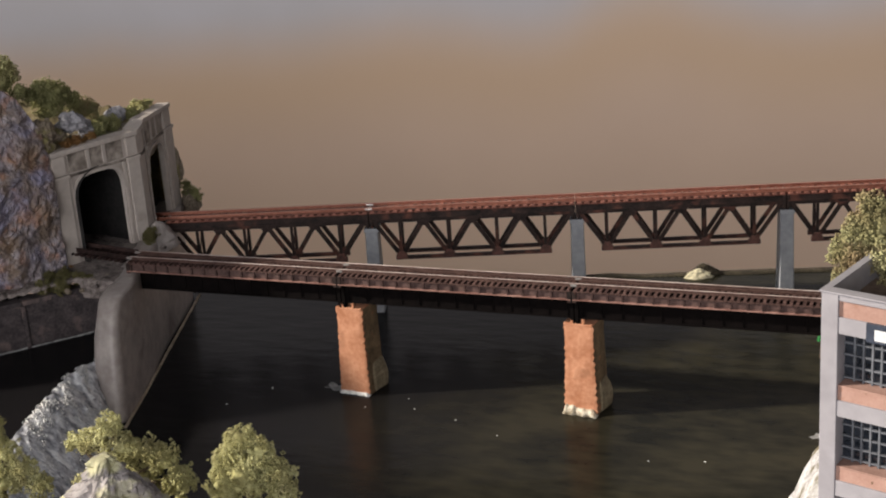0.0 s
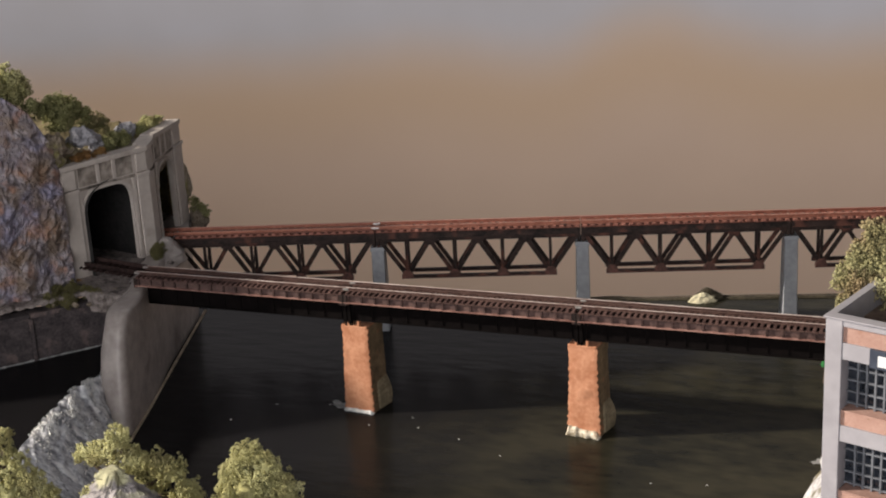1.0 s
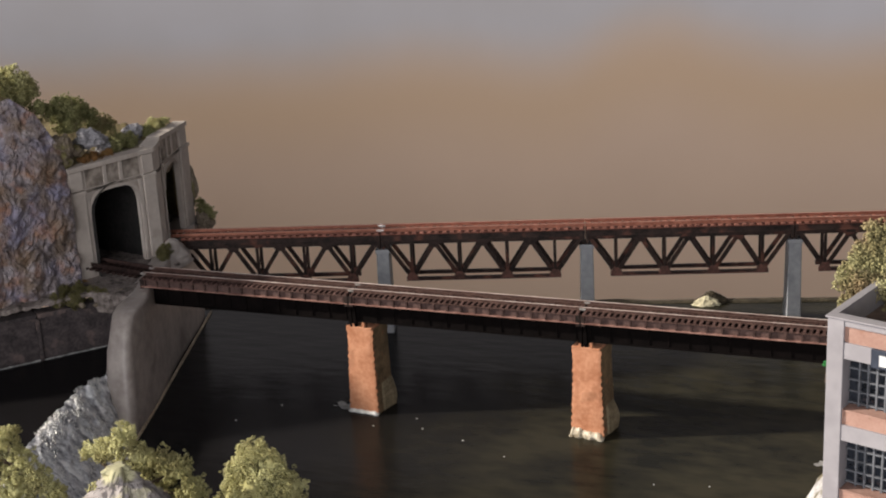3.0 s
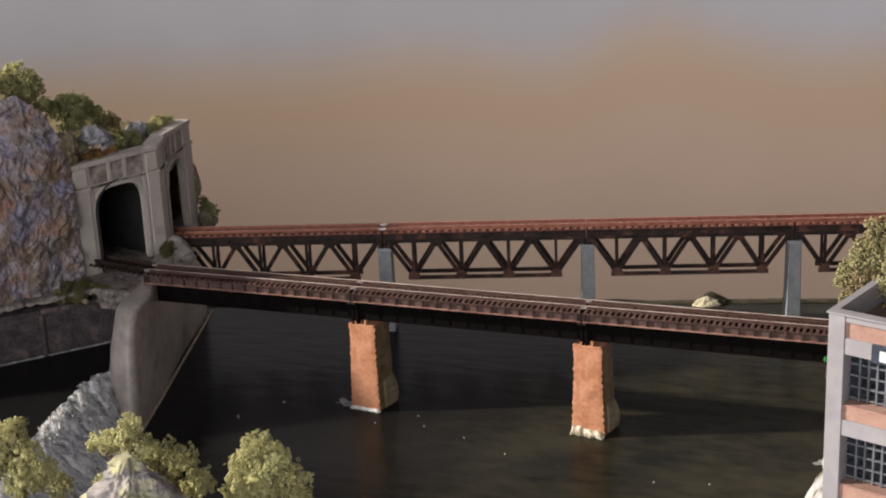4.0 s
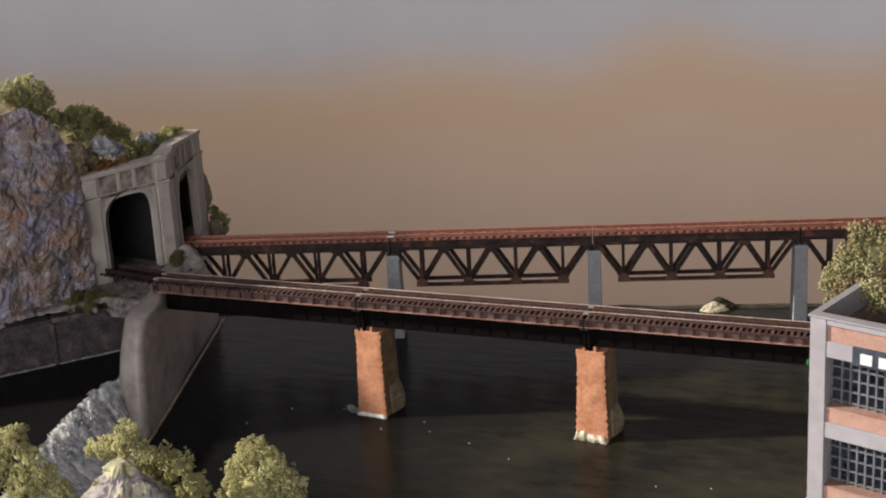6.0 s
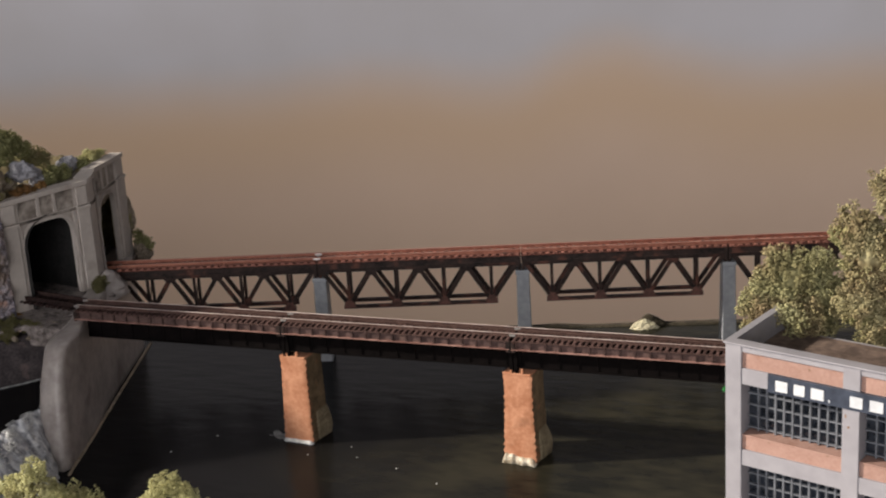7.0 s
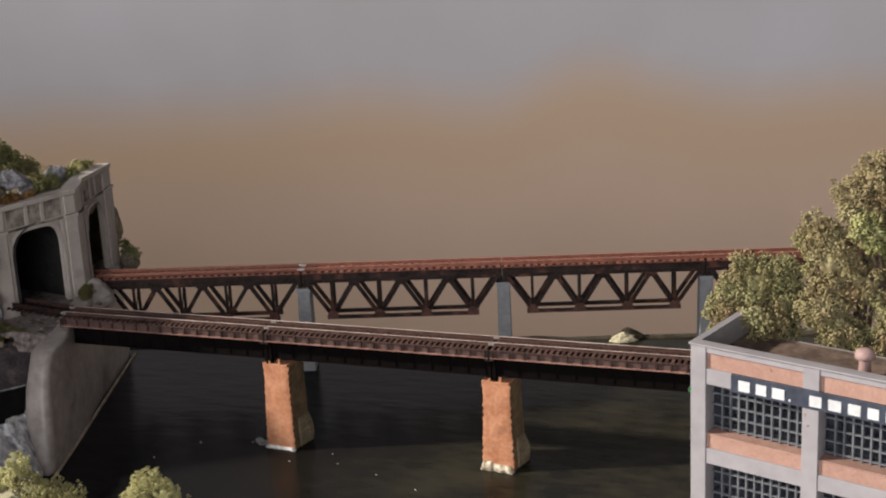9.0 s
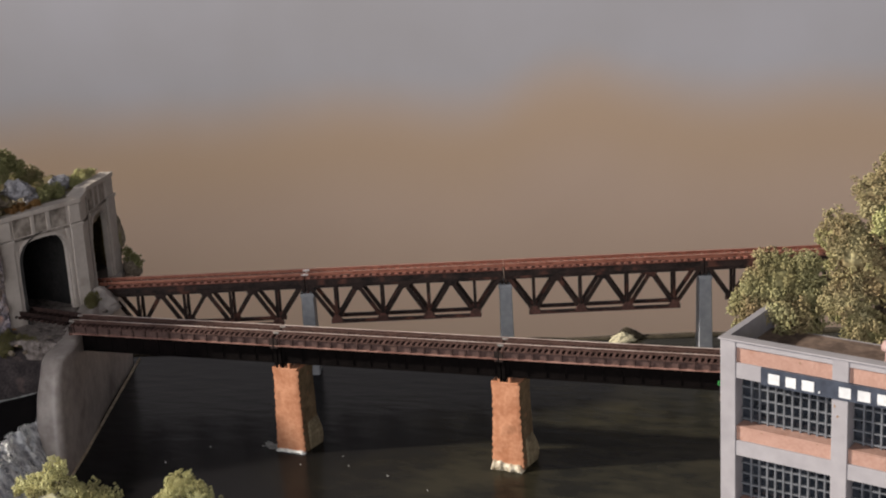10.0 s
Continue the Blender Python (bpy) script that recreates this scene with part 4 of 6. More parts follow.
# ---- girder bridge ----
NSPAN = 12.78
g = thing("girder_bridge_span", near_m @ at(-NSPAN / 2, 0, 0), "dark brown plate girder span carrying weathered track", "bridge span", "girder bridge")
W = 1.8
for y0, y1, o in ((0.0, 0.12, -1), (W - 0.12, W, 1)):
    part("side_girder", boxed(0.05, NSPAN - 0.05, y0 + 0.05, y1 - 0.05, 6.47, 6.86), WEB, g)
    part("top_flange", boxed(0.05, NSPAN - 0.05, y0 - 0.04, y1 + 0.04, 6.84, 6.89, bevel=0.012), BROWN_RAIL, g)
    part("bottom_flange", boxed(0.05, NSPAN - 0.05, y0 - 0.10, y1 + 0.08, 6.42, 6.48, bevel=0.015), FLANGE, g, "flange edge coloured pale for the light on it")
stiff = part("stiffener", boxed(-0.045, 0.045, -0.06, 0.06, 6.47, 6.85), BROWN_DECK, g, m=at(0.3, 0, 0))
for k in range(1, 17):
    again(stiff, at(0.3 + k * (NSPAN - 0.6) / 16, 0, 0))
for k in range(17):
    again(stiff, at(0.3 + k * (NSPAN - 0.6) / 16, W, 0))
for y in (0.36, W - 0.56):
    part("main_girder", box(box(boxed(0.05, NSPAN - 0.05, y + 0.07, y + 0.13, 5.36, 6.46), 0.05, NSPAN - 0.05, y, y + 0.2, 5.28, 5.37), 0.05, NSPAN - 0.05, y, y + 0.2, 6.34, 6.47), GIRDER, g, "steel girder coloured near black for the deck's shade")
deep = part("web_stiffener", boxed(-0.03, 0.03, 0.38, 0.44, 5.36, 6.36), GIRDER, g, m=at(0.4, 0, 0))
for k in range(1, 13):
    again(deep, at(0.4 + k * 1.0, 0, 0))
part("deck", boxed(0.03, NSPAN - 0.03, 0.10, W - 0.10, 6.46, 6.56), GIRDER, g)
ntie = part("tie", boxed(-0.08, 0.08, -0.02, W + 0.02, 6.885, 6.98, bevel=0.012), NEAR_TIE, g, m=at(0.2, 0, 0))
for k in range(1, 41):
    again(ntie, at(0.2 + k * 0.31, 0, 0))
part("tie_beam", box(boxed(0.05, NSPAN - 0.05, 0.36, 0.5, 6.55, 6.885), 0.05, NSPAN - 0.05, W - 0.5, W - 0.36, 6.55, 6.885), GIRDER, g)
c = W / 2
for y in (c - 0.47, c + 0.47):
    rail = part("rail", rail_bar(bmesh.new(), 0.01, NSPAN - 0.01, y, 6.97, 0.17), BROWN_RAIL, g)
    part("rail_head", boxed(0.01, NSPAN - 0.01, y - 0.035, y + 0.035, 7.138, 7.152), RAIL_GLINT, rail, "worn rail head coloured bright for its glint")
for y in (c - 0.24, c + 0.24):
    part("guard_rail", rail_bar(bmesh.new(), 0.05, NSPAN - 0.05, y, 6.97, 0.1), BROWN_RAIL, g)
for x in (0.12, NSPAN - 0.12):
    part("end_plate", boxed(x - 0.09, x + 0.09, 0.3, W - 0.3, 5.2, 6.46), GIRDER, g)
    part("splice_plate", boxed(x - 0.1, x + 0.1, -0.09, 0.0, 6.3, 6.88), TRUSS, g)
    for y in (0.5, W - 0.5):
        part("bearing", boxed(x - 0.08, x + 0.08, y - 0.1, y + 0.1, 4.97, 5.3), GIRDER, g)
for k in (-1, 1, 2):
    copy_thing(g, near_m @ at(-NSPAN / 2 + k * NSPAN, 0, 0))


CREAM_FOAM = surface("cream_foam", (0.30, 0.24, 0.16), (0.74, 0.69, 0.56), 260, 0.6, 0.6, wear=(0.28, 0.17, 0.10), wear_at=0.6)
SILVER_METAL = surface("dull_nickel", (0.30, 0.28, 0.26), (0.50, 0.47, 0.44), 300, 0.4, 0.05, metal=0.6)


def stone_pier(x, seed):
    """Tapered stone pier with an orange front, quoined edges, a rear cutwater and a foamy foot."""
    p = thing("girder_bridge_pier", near_m @ at(x, 0, 0, -6.0), "orange stone bridge pier with ragged edges and foamy foot", "bridge pier", "girder bridge piers")
    rng = random.Random(seed)
    N = 26
    tooth = [(0.05 if i % 2 else -0.015) + rng.uniform(-0.025, 0.025) for i in range(N + 1)]

    def half_at(f):
        return 0.86 - 0.16 * f + (0.10 * (f - 0.86) / 0.14 if f > 0.86 else 0.0)

    bm = bmesh.new()
    rings = []
    for i in range(N + 1):
        f = i / N
        z = -0.3 + 5.2 * f
        h = half_at(f) + tooth[i] * 0.6
        fy = 0.42 - 0.10 * (1 - f)
        j = rng.uniform(-0.015, 0.015)
        rings.append([(-h, fy, z), (-h * 0.5, fy - 0.015, z), (h * 0.5, fy - 0.015, z), (h, fy, z), (half_at(f) + 0.02 + j, 1.2, z), (half_at(f) * 0.97 + j, 2.15, z), (0.0, 2.9, z), (-half_at(f), 2.0, z), (-half_at(f), 1.2, z)])
    loft(bm, rings)
    part("masonry", bm, PIER_SIDE, p, "olive brown stone sides, darkened for their shade")
    bm = bmesh.new()
    rings = []
    for z, grow in ((-0.2, 0.16), (0.0, 0.20), (0.4, 0.26), (0.8, 0.26), (1.2, 0.14), (1.6, -0.04)):
        rings.append([(0.62, 0.75, z), (0.86 + grow * 0.35, 1.0, z), (0.86 + grow, 2.0 + grow * 0.3, z), (0.5 + grow * 0.6, 2.55 + grow * 0.7, z), (-0.4, 2.6 + grow * 0.6, z), (-0.86 - grow * 0.3, 2.0, z), (-0.62, 1.0, z)])
    loft(bm, rings)
    part("footing", bm, FOOTING, p, "tan rounded footing")
    bm = bmesh.new()
    rings = []
    for i in range(N + 1):
        f = i / N
        z = 0.05 + 4.84 * f
        h = half_at(f) + tooth[i] + 0.01
        fy = 0.40 - 0.10 * (1 - f)
        rings.append([(-h, fy, z), (-half_at(f) + 0.12, fy - 0.02, z), (-0.3, fy - 0.03 + 0.02 * fbm((x, 0, z), 1.2), z), (0.3, fy - 0.03 + 0.02 * fbm((x, 5, z), 1.2), z), (half_at(f) - 0.12, fy - 0.02, z), (h, fy, z), (h, fy + 0.1, z), (-h, fy + 0.1, z)])
    loft(bm, rings)
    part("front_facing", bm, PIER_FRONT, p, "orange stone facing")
    part("capstone", boxed(-0.80, 0.74, 0.36, 2.2, 4.85, 4.99, bevel=0.04), PIER_FRONT, p)
    for xx in (-0.34, 0.26):
        part("shim", boxed(xx - 0.06, xx + 0.06, 0.36, 0.56, 4.98, 5.27), PIER_FRONT, p)
    # a lumpy ridge of plaster foam along the front foot
    tall = 0.62 if seed == 5 else 0.2
    bm = bmesh.new()
    rings = []
    for k in range(49):
        fx = -0.93 + 1.84 * k / 48
        h = tall * (0.78 + 0.38 * fbm((fx, seed, 0), 1.3, 2) + 0.12 * fbm((fx, seed, 3), 4.0, 2)) * min(1.0, 6 * (1 - abs(k - 24) / 24.5))
        out = 0.16 + 0.10 * fbm((fx, seed, 7), 3.0, 3) + 0.1 * (seed == 5)
        h = max(0.05, h)
        rings.append([(fx, 0.30 - out, -0.05), (fx, 0.27 - out * 0.8, h * 0.55), (fx, 0.24 - out * 0.2, h * 0.95), (fx, 0.36, h), (fx, 0.45, -0.05)])
    loft(bm, rings)
    part("foam_ridge", bm, CREAM_FOAM if seed == 5 else FOAM, p, "lumpy cream plaster foam" if seed == 5 else "white foam", True)
    return p


for k in (-1, 0, 1, 2):
    for y in (c - 0.47, c + 0.47):
        tagged(part("rail_joiner", boxed(-0.16, 0.16, y - 0.07, y + 0.07, 6.98, 7.11, bevel=0.02), SILVER_METAL, m=near_m @ at(-NSPAN / 2 + k * NSPAN, 0, 0)), "dull silver rail joiner on the girder bridge", "rail joiner", "rail joiners")

stone_pier(-NSPAN / 2 + 0.3, 3)
stone_pier(NSPAN / 2 + 0.12, 5)
stone_pier(NSPAN * 1.5 + 0.25, 8)


# ---- rail vehicles on the truss bridge: x runs forward along the track, y to the far side ----
YELLOW = surface("loco_yellow", (0.72, 0.40, 0.03), (0.85, 0.50, 0.06), 60, 0.4, 0.03)
LOCO_GREY = surface("loco_grey", (0.16, 0.19, 0.24), (0.24, 0.28, 0.33), 80, 0.45, 0.05)
LOCO_DARK = surface("grille_dark", (0.03, 0.04, 0.05), (0.08, 0.09, 0.11), 300, 0.6, 0.2)
ORANGE = surface("loco_orange", (0.75, 0.20, 0.02), (0.86, 0.27, 0.04), 60, 0.4, 0.03)
LOCO_GREEN = surface("loco_dark_green", (0.012, 0.022, 0.018), (0.03, 0.045, 0.038), 80, 0.45, 0.05)
RED = surface("sill_red", (0.40, 0.03, 0.03), (0.52, 0.05, 0.05), 60, 0.5, 0.03)
SILVER = surface("truck_silver", (0.15, 0.18, 0.23), (0.30, 0.33, 0.38), 150, 0.45, 0.15)
BLACK = surface("underframe_black", (0.012, 0.012, 0.012), (0.035, 0.033, 0.03), 150, 0.6, 0.1)
GLASS = surface("cab_glass", (0.01, 0.012, 0.014), (0.02, 0.022, 0.025), 60, 0.1, 0.0)
CAR_WHITE = surface("reefer_white", (0.66, 0.68, 0.70), (0.78, 0.79, 0.80), 50, 0.45, 0.03)
ROOF_CREAM = surface("reefer_roof", (0.60, 0.56, 0.48), (0.74, 0.70, 0.62), 80, 0.5, 0.05)
LETTER_DARK = surface("dark_lettering", (0.05, 0.05, 0.06), (0.10, 0.10, 0.11), 80, 0.6, 0.0)
LETTER_RED = surface("red_lettering", (0.30, 0.06, 0.02), (0.38, 0.09, 0.03), 80, 0.6, 0.0)
BEAM_YELLOW = surface("car_ochre", (0.60, 0.34, 0.10), (0.76, 0.47, 0.17), 60, 0.5, 0.05, wear=(0.50, 0.25, 0.07), wear_at=0.6)
STOCK_BROWN = surface("stock_car_brown", (0.09, 0.035, 0.025), (0.17, 0.07, 0.05), 90, 0.6, 0.1)
TRACK_TOP = 6.76


def wheelset(parent, x, y, n, pitch, material, rad=0.30):
    """A truck: side frames, bolster and n axles of wheels."""
    tr = part("truck", bmesh.new(), material, parent)
    bm = bmesh.new()
    half = pitch * (n - 1) / 2
    for s in (-1, 1):
        prism(bm, [(x - half - 0.28, 0.30), (x - half - 0.22, 0.16), (x - half + 0.1, 0.16), (x - half + 0.2, 0.26), (x + half - 0.2, 0.26), (x + half - 0.1, 0.16), (x + half + 0.22, 0.16), (x + half + 0.28, 0.30), (x + half + 0.1, 0.48), (x - half - 0.1, 0.48)], s * 0.6 - 0.06, s * 0.6 + 0.06)
        for k in range(n):
            box(bm, x - half + k * pitch - 0.11, x - half + k * pitch + 0.11, s * 0.68 - 0.05, s * 0.68 + 0.05, 0.2, 0.42, bevel=0.02)
    box(bm, x - 0.2, x + 0.2, -0.6, 0.6, 0.32, 0.6)
    bmesh.ops.recalc_face_normals(bm, faces=bm.faces)
    bm.transform(Matrix.Scale(CM, 4))
    bm.to_mesh(tr.data)
    bm.free()
    for k in range(n):
        xx = x - half + k * pitch
        for s in (-1, 1):
            ring = [(r * math.cos(a * math.pi / 8), yy, r * math.sin(a * math.pi / 8)) for r, yy in ((rad * 1.12, 0.37), (rad * 1.12, 0.40), (rad, 0.41), (rad, 0.50), (rad * 0.6, 0.47)) for a in range(16)]
            rings = [[(xx + q[0], s * q[1], rad + q[2]) for q in ring[16 * k2:16 * k2 + 16]] for k2 in range(5)]
            part("wheel", loft(bmesh.new(), rings), BLACK, tr)
        part("axle", rod(bmesh.new(), (xx, -0.4, rad), (xx, 0.4, rad), 0.06, 6), BLACK, tr)
    return tr


def coupler(parent, x, d):
    bm = boxed(min(x, x + d * 0.42), max(x, x + d * 0.42), -0.07, 0.07, 0.42, 0.56, bevel=0.02)
    box(bm, min(x + d * 0.36, x + d * 0.52), max(x + d * 0.36, x + d * 0.52), -0.13, 0.13, 0.38, 0.62, bevel=0.03)
    part("coupler", bm, BLACK, parent)


def locomotive(s0, length, label, low, high, cab_colour, roof, stripe, sill, frame_colour, striped):
    """s0: the rear end along the track. The cab is at the front."""
    L = length
    v = thing("locomotive", far_m @ at(s0, 0.6, TRACK_TOP), label, "locomotive", "train")
    for x in (2.3, L - 2.3):
        wheelset(v, x, 0, 3, 0.92, frame_colour)
    part("frame", boxed(0.25, L - 0.25, -0.82, 0.82, 0.66, 0.86, bevel=0.02), sill, v, "long sill")
    part("walkway", boxed(0.2, L - 0.2, -0.88, 0.88, 0.86, 0.93, bevel=0.01), roof, v)
    tank = prism(bmesh.new(), [(L * 0.5 - 2.3, 0.66), (L * 0.5 + 2.3, 0.66), (L * 0.5 + 2.2, 0.2), (L * 0.5 + 2.0, 0.12), (L * 0.5 - 2.0, 0.12), (L * 0.5 - 2.2, 0.2)], -0.74, 0.74)
    part("fuel_tank", tank, frame_colour, v)
    cab0 = L - 3.15
    h0, h1, h2 = 0.93, 2.02, 2.62
    if striped:
        part("hood_skirt", boxed(0.55, cab0, -0.62, 0.62, h0, h0 + 0.30), high, v)
        part("hood", boxed(0.55, cab0, -0.625, 0.625, h0 + 0.30, h0 + 0.82), low, v, "bright painted band along the hood")
        part("upper_hood", boxed(0.5, cab0, -0.63, 0.63, h0 + 0.82, h2 - 0.06, bevel=0.08), high, v)
    else:
        part("hood", boxed(0.55, cab0, -0.62, 0.62, h0, h1, bevel=0.02), low, v)
        part("stripe", boxed(0.6, cab0, -0.632, 0.632, h0, h0 + 0.07), RED, v)
        part("upper_hood", boxed(0.5, cab0, -0.63, 0.63, h1, h2 - 0.06, bevel=0.07), high, v)
    # radiator section flares out at the rear, with fans above
    part("radiator", boxed(0.6, 3.4, -0.72, 0.72, h1 + 0.02, h2 - 0.02, bevel=0.05), high if striped else LOCO_DARK, v, "dark slatted radiator")
    for k in range(7):
        part("louvre", boxed(0.75 + k * 0.37, 0.75 + k * 0.37 + 0.2, -0.74, 0.74, h1 + 0.12, h2 - 0.14), BLACK, v)
    for k in range(3):
        bm = rod(bmesh.new(), (1.0 + 0.85 * k, 0, h2 - 0.04), (1.0 + 0.85 * k, 0, h2 + 0.08), 0.34, 18)
        rod(bm, (1.0 + 0.85 * k, 0, h2 + 0.08), (1.0 + 0.85 * k, 0, h2 + 0.12), 0.10, 8)
        part("fan", bm, roof, v)
    for x, w in ((4.6, 0.5), (6.2, 0.7), (7.7, 0.4)):
        part("roof_hatch", boxed(x, x + w, -0.3, 0.3, h2 - 0.08, h2 + 0.06, bevel=0.03), roof, v)
    part("exhaust", boxed(5.5, 5.8, -0.12, 0.12, h2 - 0.08, h2 + 0.14, bevel=0.02), BLACK, v)
    part("dynamic_brake", boxed(cab0 - 1.75, cab0 - 0.1, -0.7, 0.7, h1 + 0.1, h2 + 0.06, bevel=0.06), high, v)
    for k in range(8):
        part("door_seam", boxed(3.9 + k * 0.6, 3.93 + k * 0.6, -0.64, 0.64, h0 + 0.35, h1 - 0.08), sill if not striped else roof, v)
    # cab with raked windscreen
    bm = prism(bmesh.new(), [(cab0, h0), (cab0 + 1.75, h0), (cab0 + 1.75, 1.95), (cab0 + 1.60, 2.62), (cab0, 2.62)], -0.80, 0.80)
    bmesh.ops.bevel(bm, geom=list(bm.edges), offset=0.03, segments=1, affect="EDGES")
    cab = part("cab", bm, cab_colour, v)
    bm = prism(bmesh.new(), [(cab0 - 0.05, 2.60), (cab0 + 1.68, 2.60), (cab0 + 1.6, 2.70), (cab0 + 1.3, 2.80), (cab0 + 0.2, 2.80), (cab0 - 0.05, 2.72)], -0.78, 0.78)
    part("cab_roof", bm, cab_colour if striped else roof, cab)
    if not striped:
        part("cab_top_band", boxed(cab0 - 0.01, cab0 + 1.62, -0.812, 0.812, 2.12, 2.62), high, cab)
    for s in (-1, 1):
        part("side_window", box(boxed(cab0 + 0.30, cab0 + 0.78, s * 0.80 - 0.02, s * 0.80 + 0.02, 1.98, 2.36), cab0 + 0.86, cab0 + 1.34, s * 0.80 - 0.02, s * 0.80 + 0.02, 1.98, 2.36), GLASS, cab)
    part("windscreen", prism(bmesh.new(), [(cab0 + 1.72, 2.06), (cab0 + 1.76, 2.06), (cab0 + 1.67, 2.5), (cab0 + 1.63, 2.5)], -0.6, 0.6), GLASS, cab)
    bm = prism(bmesh.new(), [(cab0 + 1.75, h0), (cab0 + 2.75, h0), (cab0 + 2.75, 1.62), (cab0 + 2.6, 1.78), (cab0 + 1.75, 1.88)], -0.52, 0.52)
    bmesh.ops.bevel(bm, geom=list(bm.edges), offset=0.06, segments=2, affect="EDGES")
    part("nose", bm, low, v)
    part("nose_top", boxed(cab0 + 1.78, cab0 + 2.62, -0.46, 0.46, 1.80, 1.88, bevel=0.03), high, v)
    for x, d in ((0.15, -1), (L - 0.15, 1)):
        part("pilot", prism(bmesh.new(), [(x - 0.08, 0.1), (x + 0.08, 0.1), (x + 0.1, 0.9), (x - 0.1, 0.9)], -0.82, 0.82), SILVER, v, "light grey pilot plate")
        for s in (-1, 1):
            part("step", box(boxed(x - 0.14, x + 0.14, s * 0.78 - 0.08, s * 0.78 + 0.08, 0.12, 0.17), x - 0.14, x + 0.14, s * 0.8 - 0.07, s * 0.8 + 0.07, 0.42, 0.47), SILVER, v)
        coupler(v, x, d)
    for s in (-1, 1):
        bm = bmesh.new()
        rod(bm, (0.3, s * 0.86, 1.45), (cab0 - 0.1, s * 0.86, 1.45), 0.018, 5)
        for k in range(9):
            x = 0.3 + (cab0 - 0.4) * k / 8
            rod(bm, (x, s * 0.86, 0.9), (x, s * 0.86, 1.45), 0.016, 5)
        part("handrail", bm, roof if striped else SILVER, v)
        for gx in (L - 0.2, 0.2):
            part("grab_iron", rod(bmesh.new(), (gx, s * 0.8, 0.9), (gx, s * 0.8, 1.6), 0.02, 5), SILVER, v)
        bars = [(4.6, 5.9, 1.32, 1.62, 0.64)] if striped else [(3.9 + k * 0.34, 4.12 + k * 0.34, 1.52, 1.70, 0.64) for k in range(5)] + [(6.0 + k * 0.31, 6.21 + k * 0.31, 1.52, 1.70, 0.64) for k in range(7)] + [(cab0 + 0.4, cab0 + 1.3, 1.48, 1.70, 0.815)]
        for xa, xb, za, zb, off in bars:
            part("letter_bar", boxed(xa, xb, s * off - 0.01, s * off + 0.01, za, zb), roof if striped else LETTER_RED, v)
    return v


locomotive(-43.20, 13.5, "yellow and grey diesel locomotive waiting inside the tunnel", YELLOW, LOCO_GREY, YELLOW, LOCO_GREY, RED, BLACK, SILVER, False)
locomotive(-57.10, 13.1, "orange and dark green diesel locomotive inside the tunnel", ORANGE, LOCO_GREEN, ORANGE, LOCO_GREEN, RED, RED, SILVER, True)


def centerbeam(s0, L):
    v = thing("lumber_car", far_m @ at(s0, 0.6, TRACK_TOP), "empty ochre yellow centerbeam lumber car standing in the tunnel", "freight car", "train")
    for x in (1.6, L - 1.6):
        wheelset(v, x, 0, 2, 0.95, BLACK, 0.26)
    part("floor", boxed(0.1, L - 0.1, -0.85, 0.85, 0.55, 0.85, bevel=0.03), BEAM_YELLOW, v)
    part("side_sill", box(boxed(0.1, L - 0.1, -0.89, -0.83, 0.42, 0.90, bevel=0.01), 0.1, L - 0.1, 0.83, 0.89, 0.42, 0.90), BEAM_YELLOW, v)
    for x in (0.12, L - 0.12):
        part("bulkhead", boxed(x - 0.10, x + 0.10, -0.84, 0.84, 0.85, 3.02, bevel=0.02), BEAM_YELLOW, v)
    part("top_chord", boxed(0.1, L - 0.1, -0.46, 0.46, 2.90, 3.06, bevel=0.03), BEAM_YELLOW, v)
    part("centre_partition", boxed(0.2, L - 0.2, -0.24, 0.24, 0.85, 2.92), BEAM_YELLOW, v)
    for k in range(15):
        x = 0.9 + (L - 1.8) * k / 14
        part("post", prism(bmesh.new(), [(x - 0.09, 0.85), (x + 0.09, 0.85), (x + 0.03, 1.7), (x - 0.03, 1.7)], -0.34, 0.34), BEAM_YELLOW, v)
    for k in range(10):
        x = 0.8 + (L - 1.6) * k / 9
        part("winch", boxed(x - 0.12, x + 0.12, -0.92, -0.84, 0.46, 0.58, bevel=0.02), BLACK, v)
    coupler(v, 0.1, -1)
    coupler(v, L - 0.1, 1)
    return v


centerbeam(-70.55, 12.45)


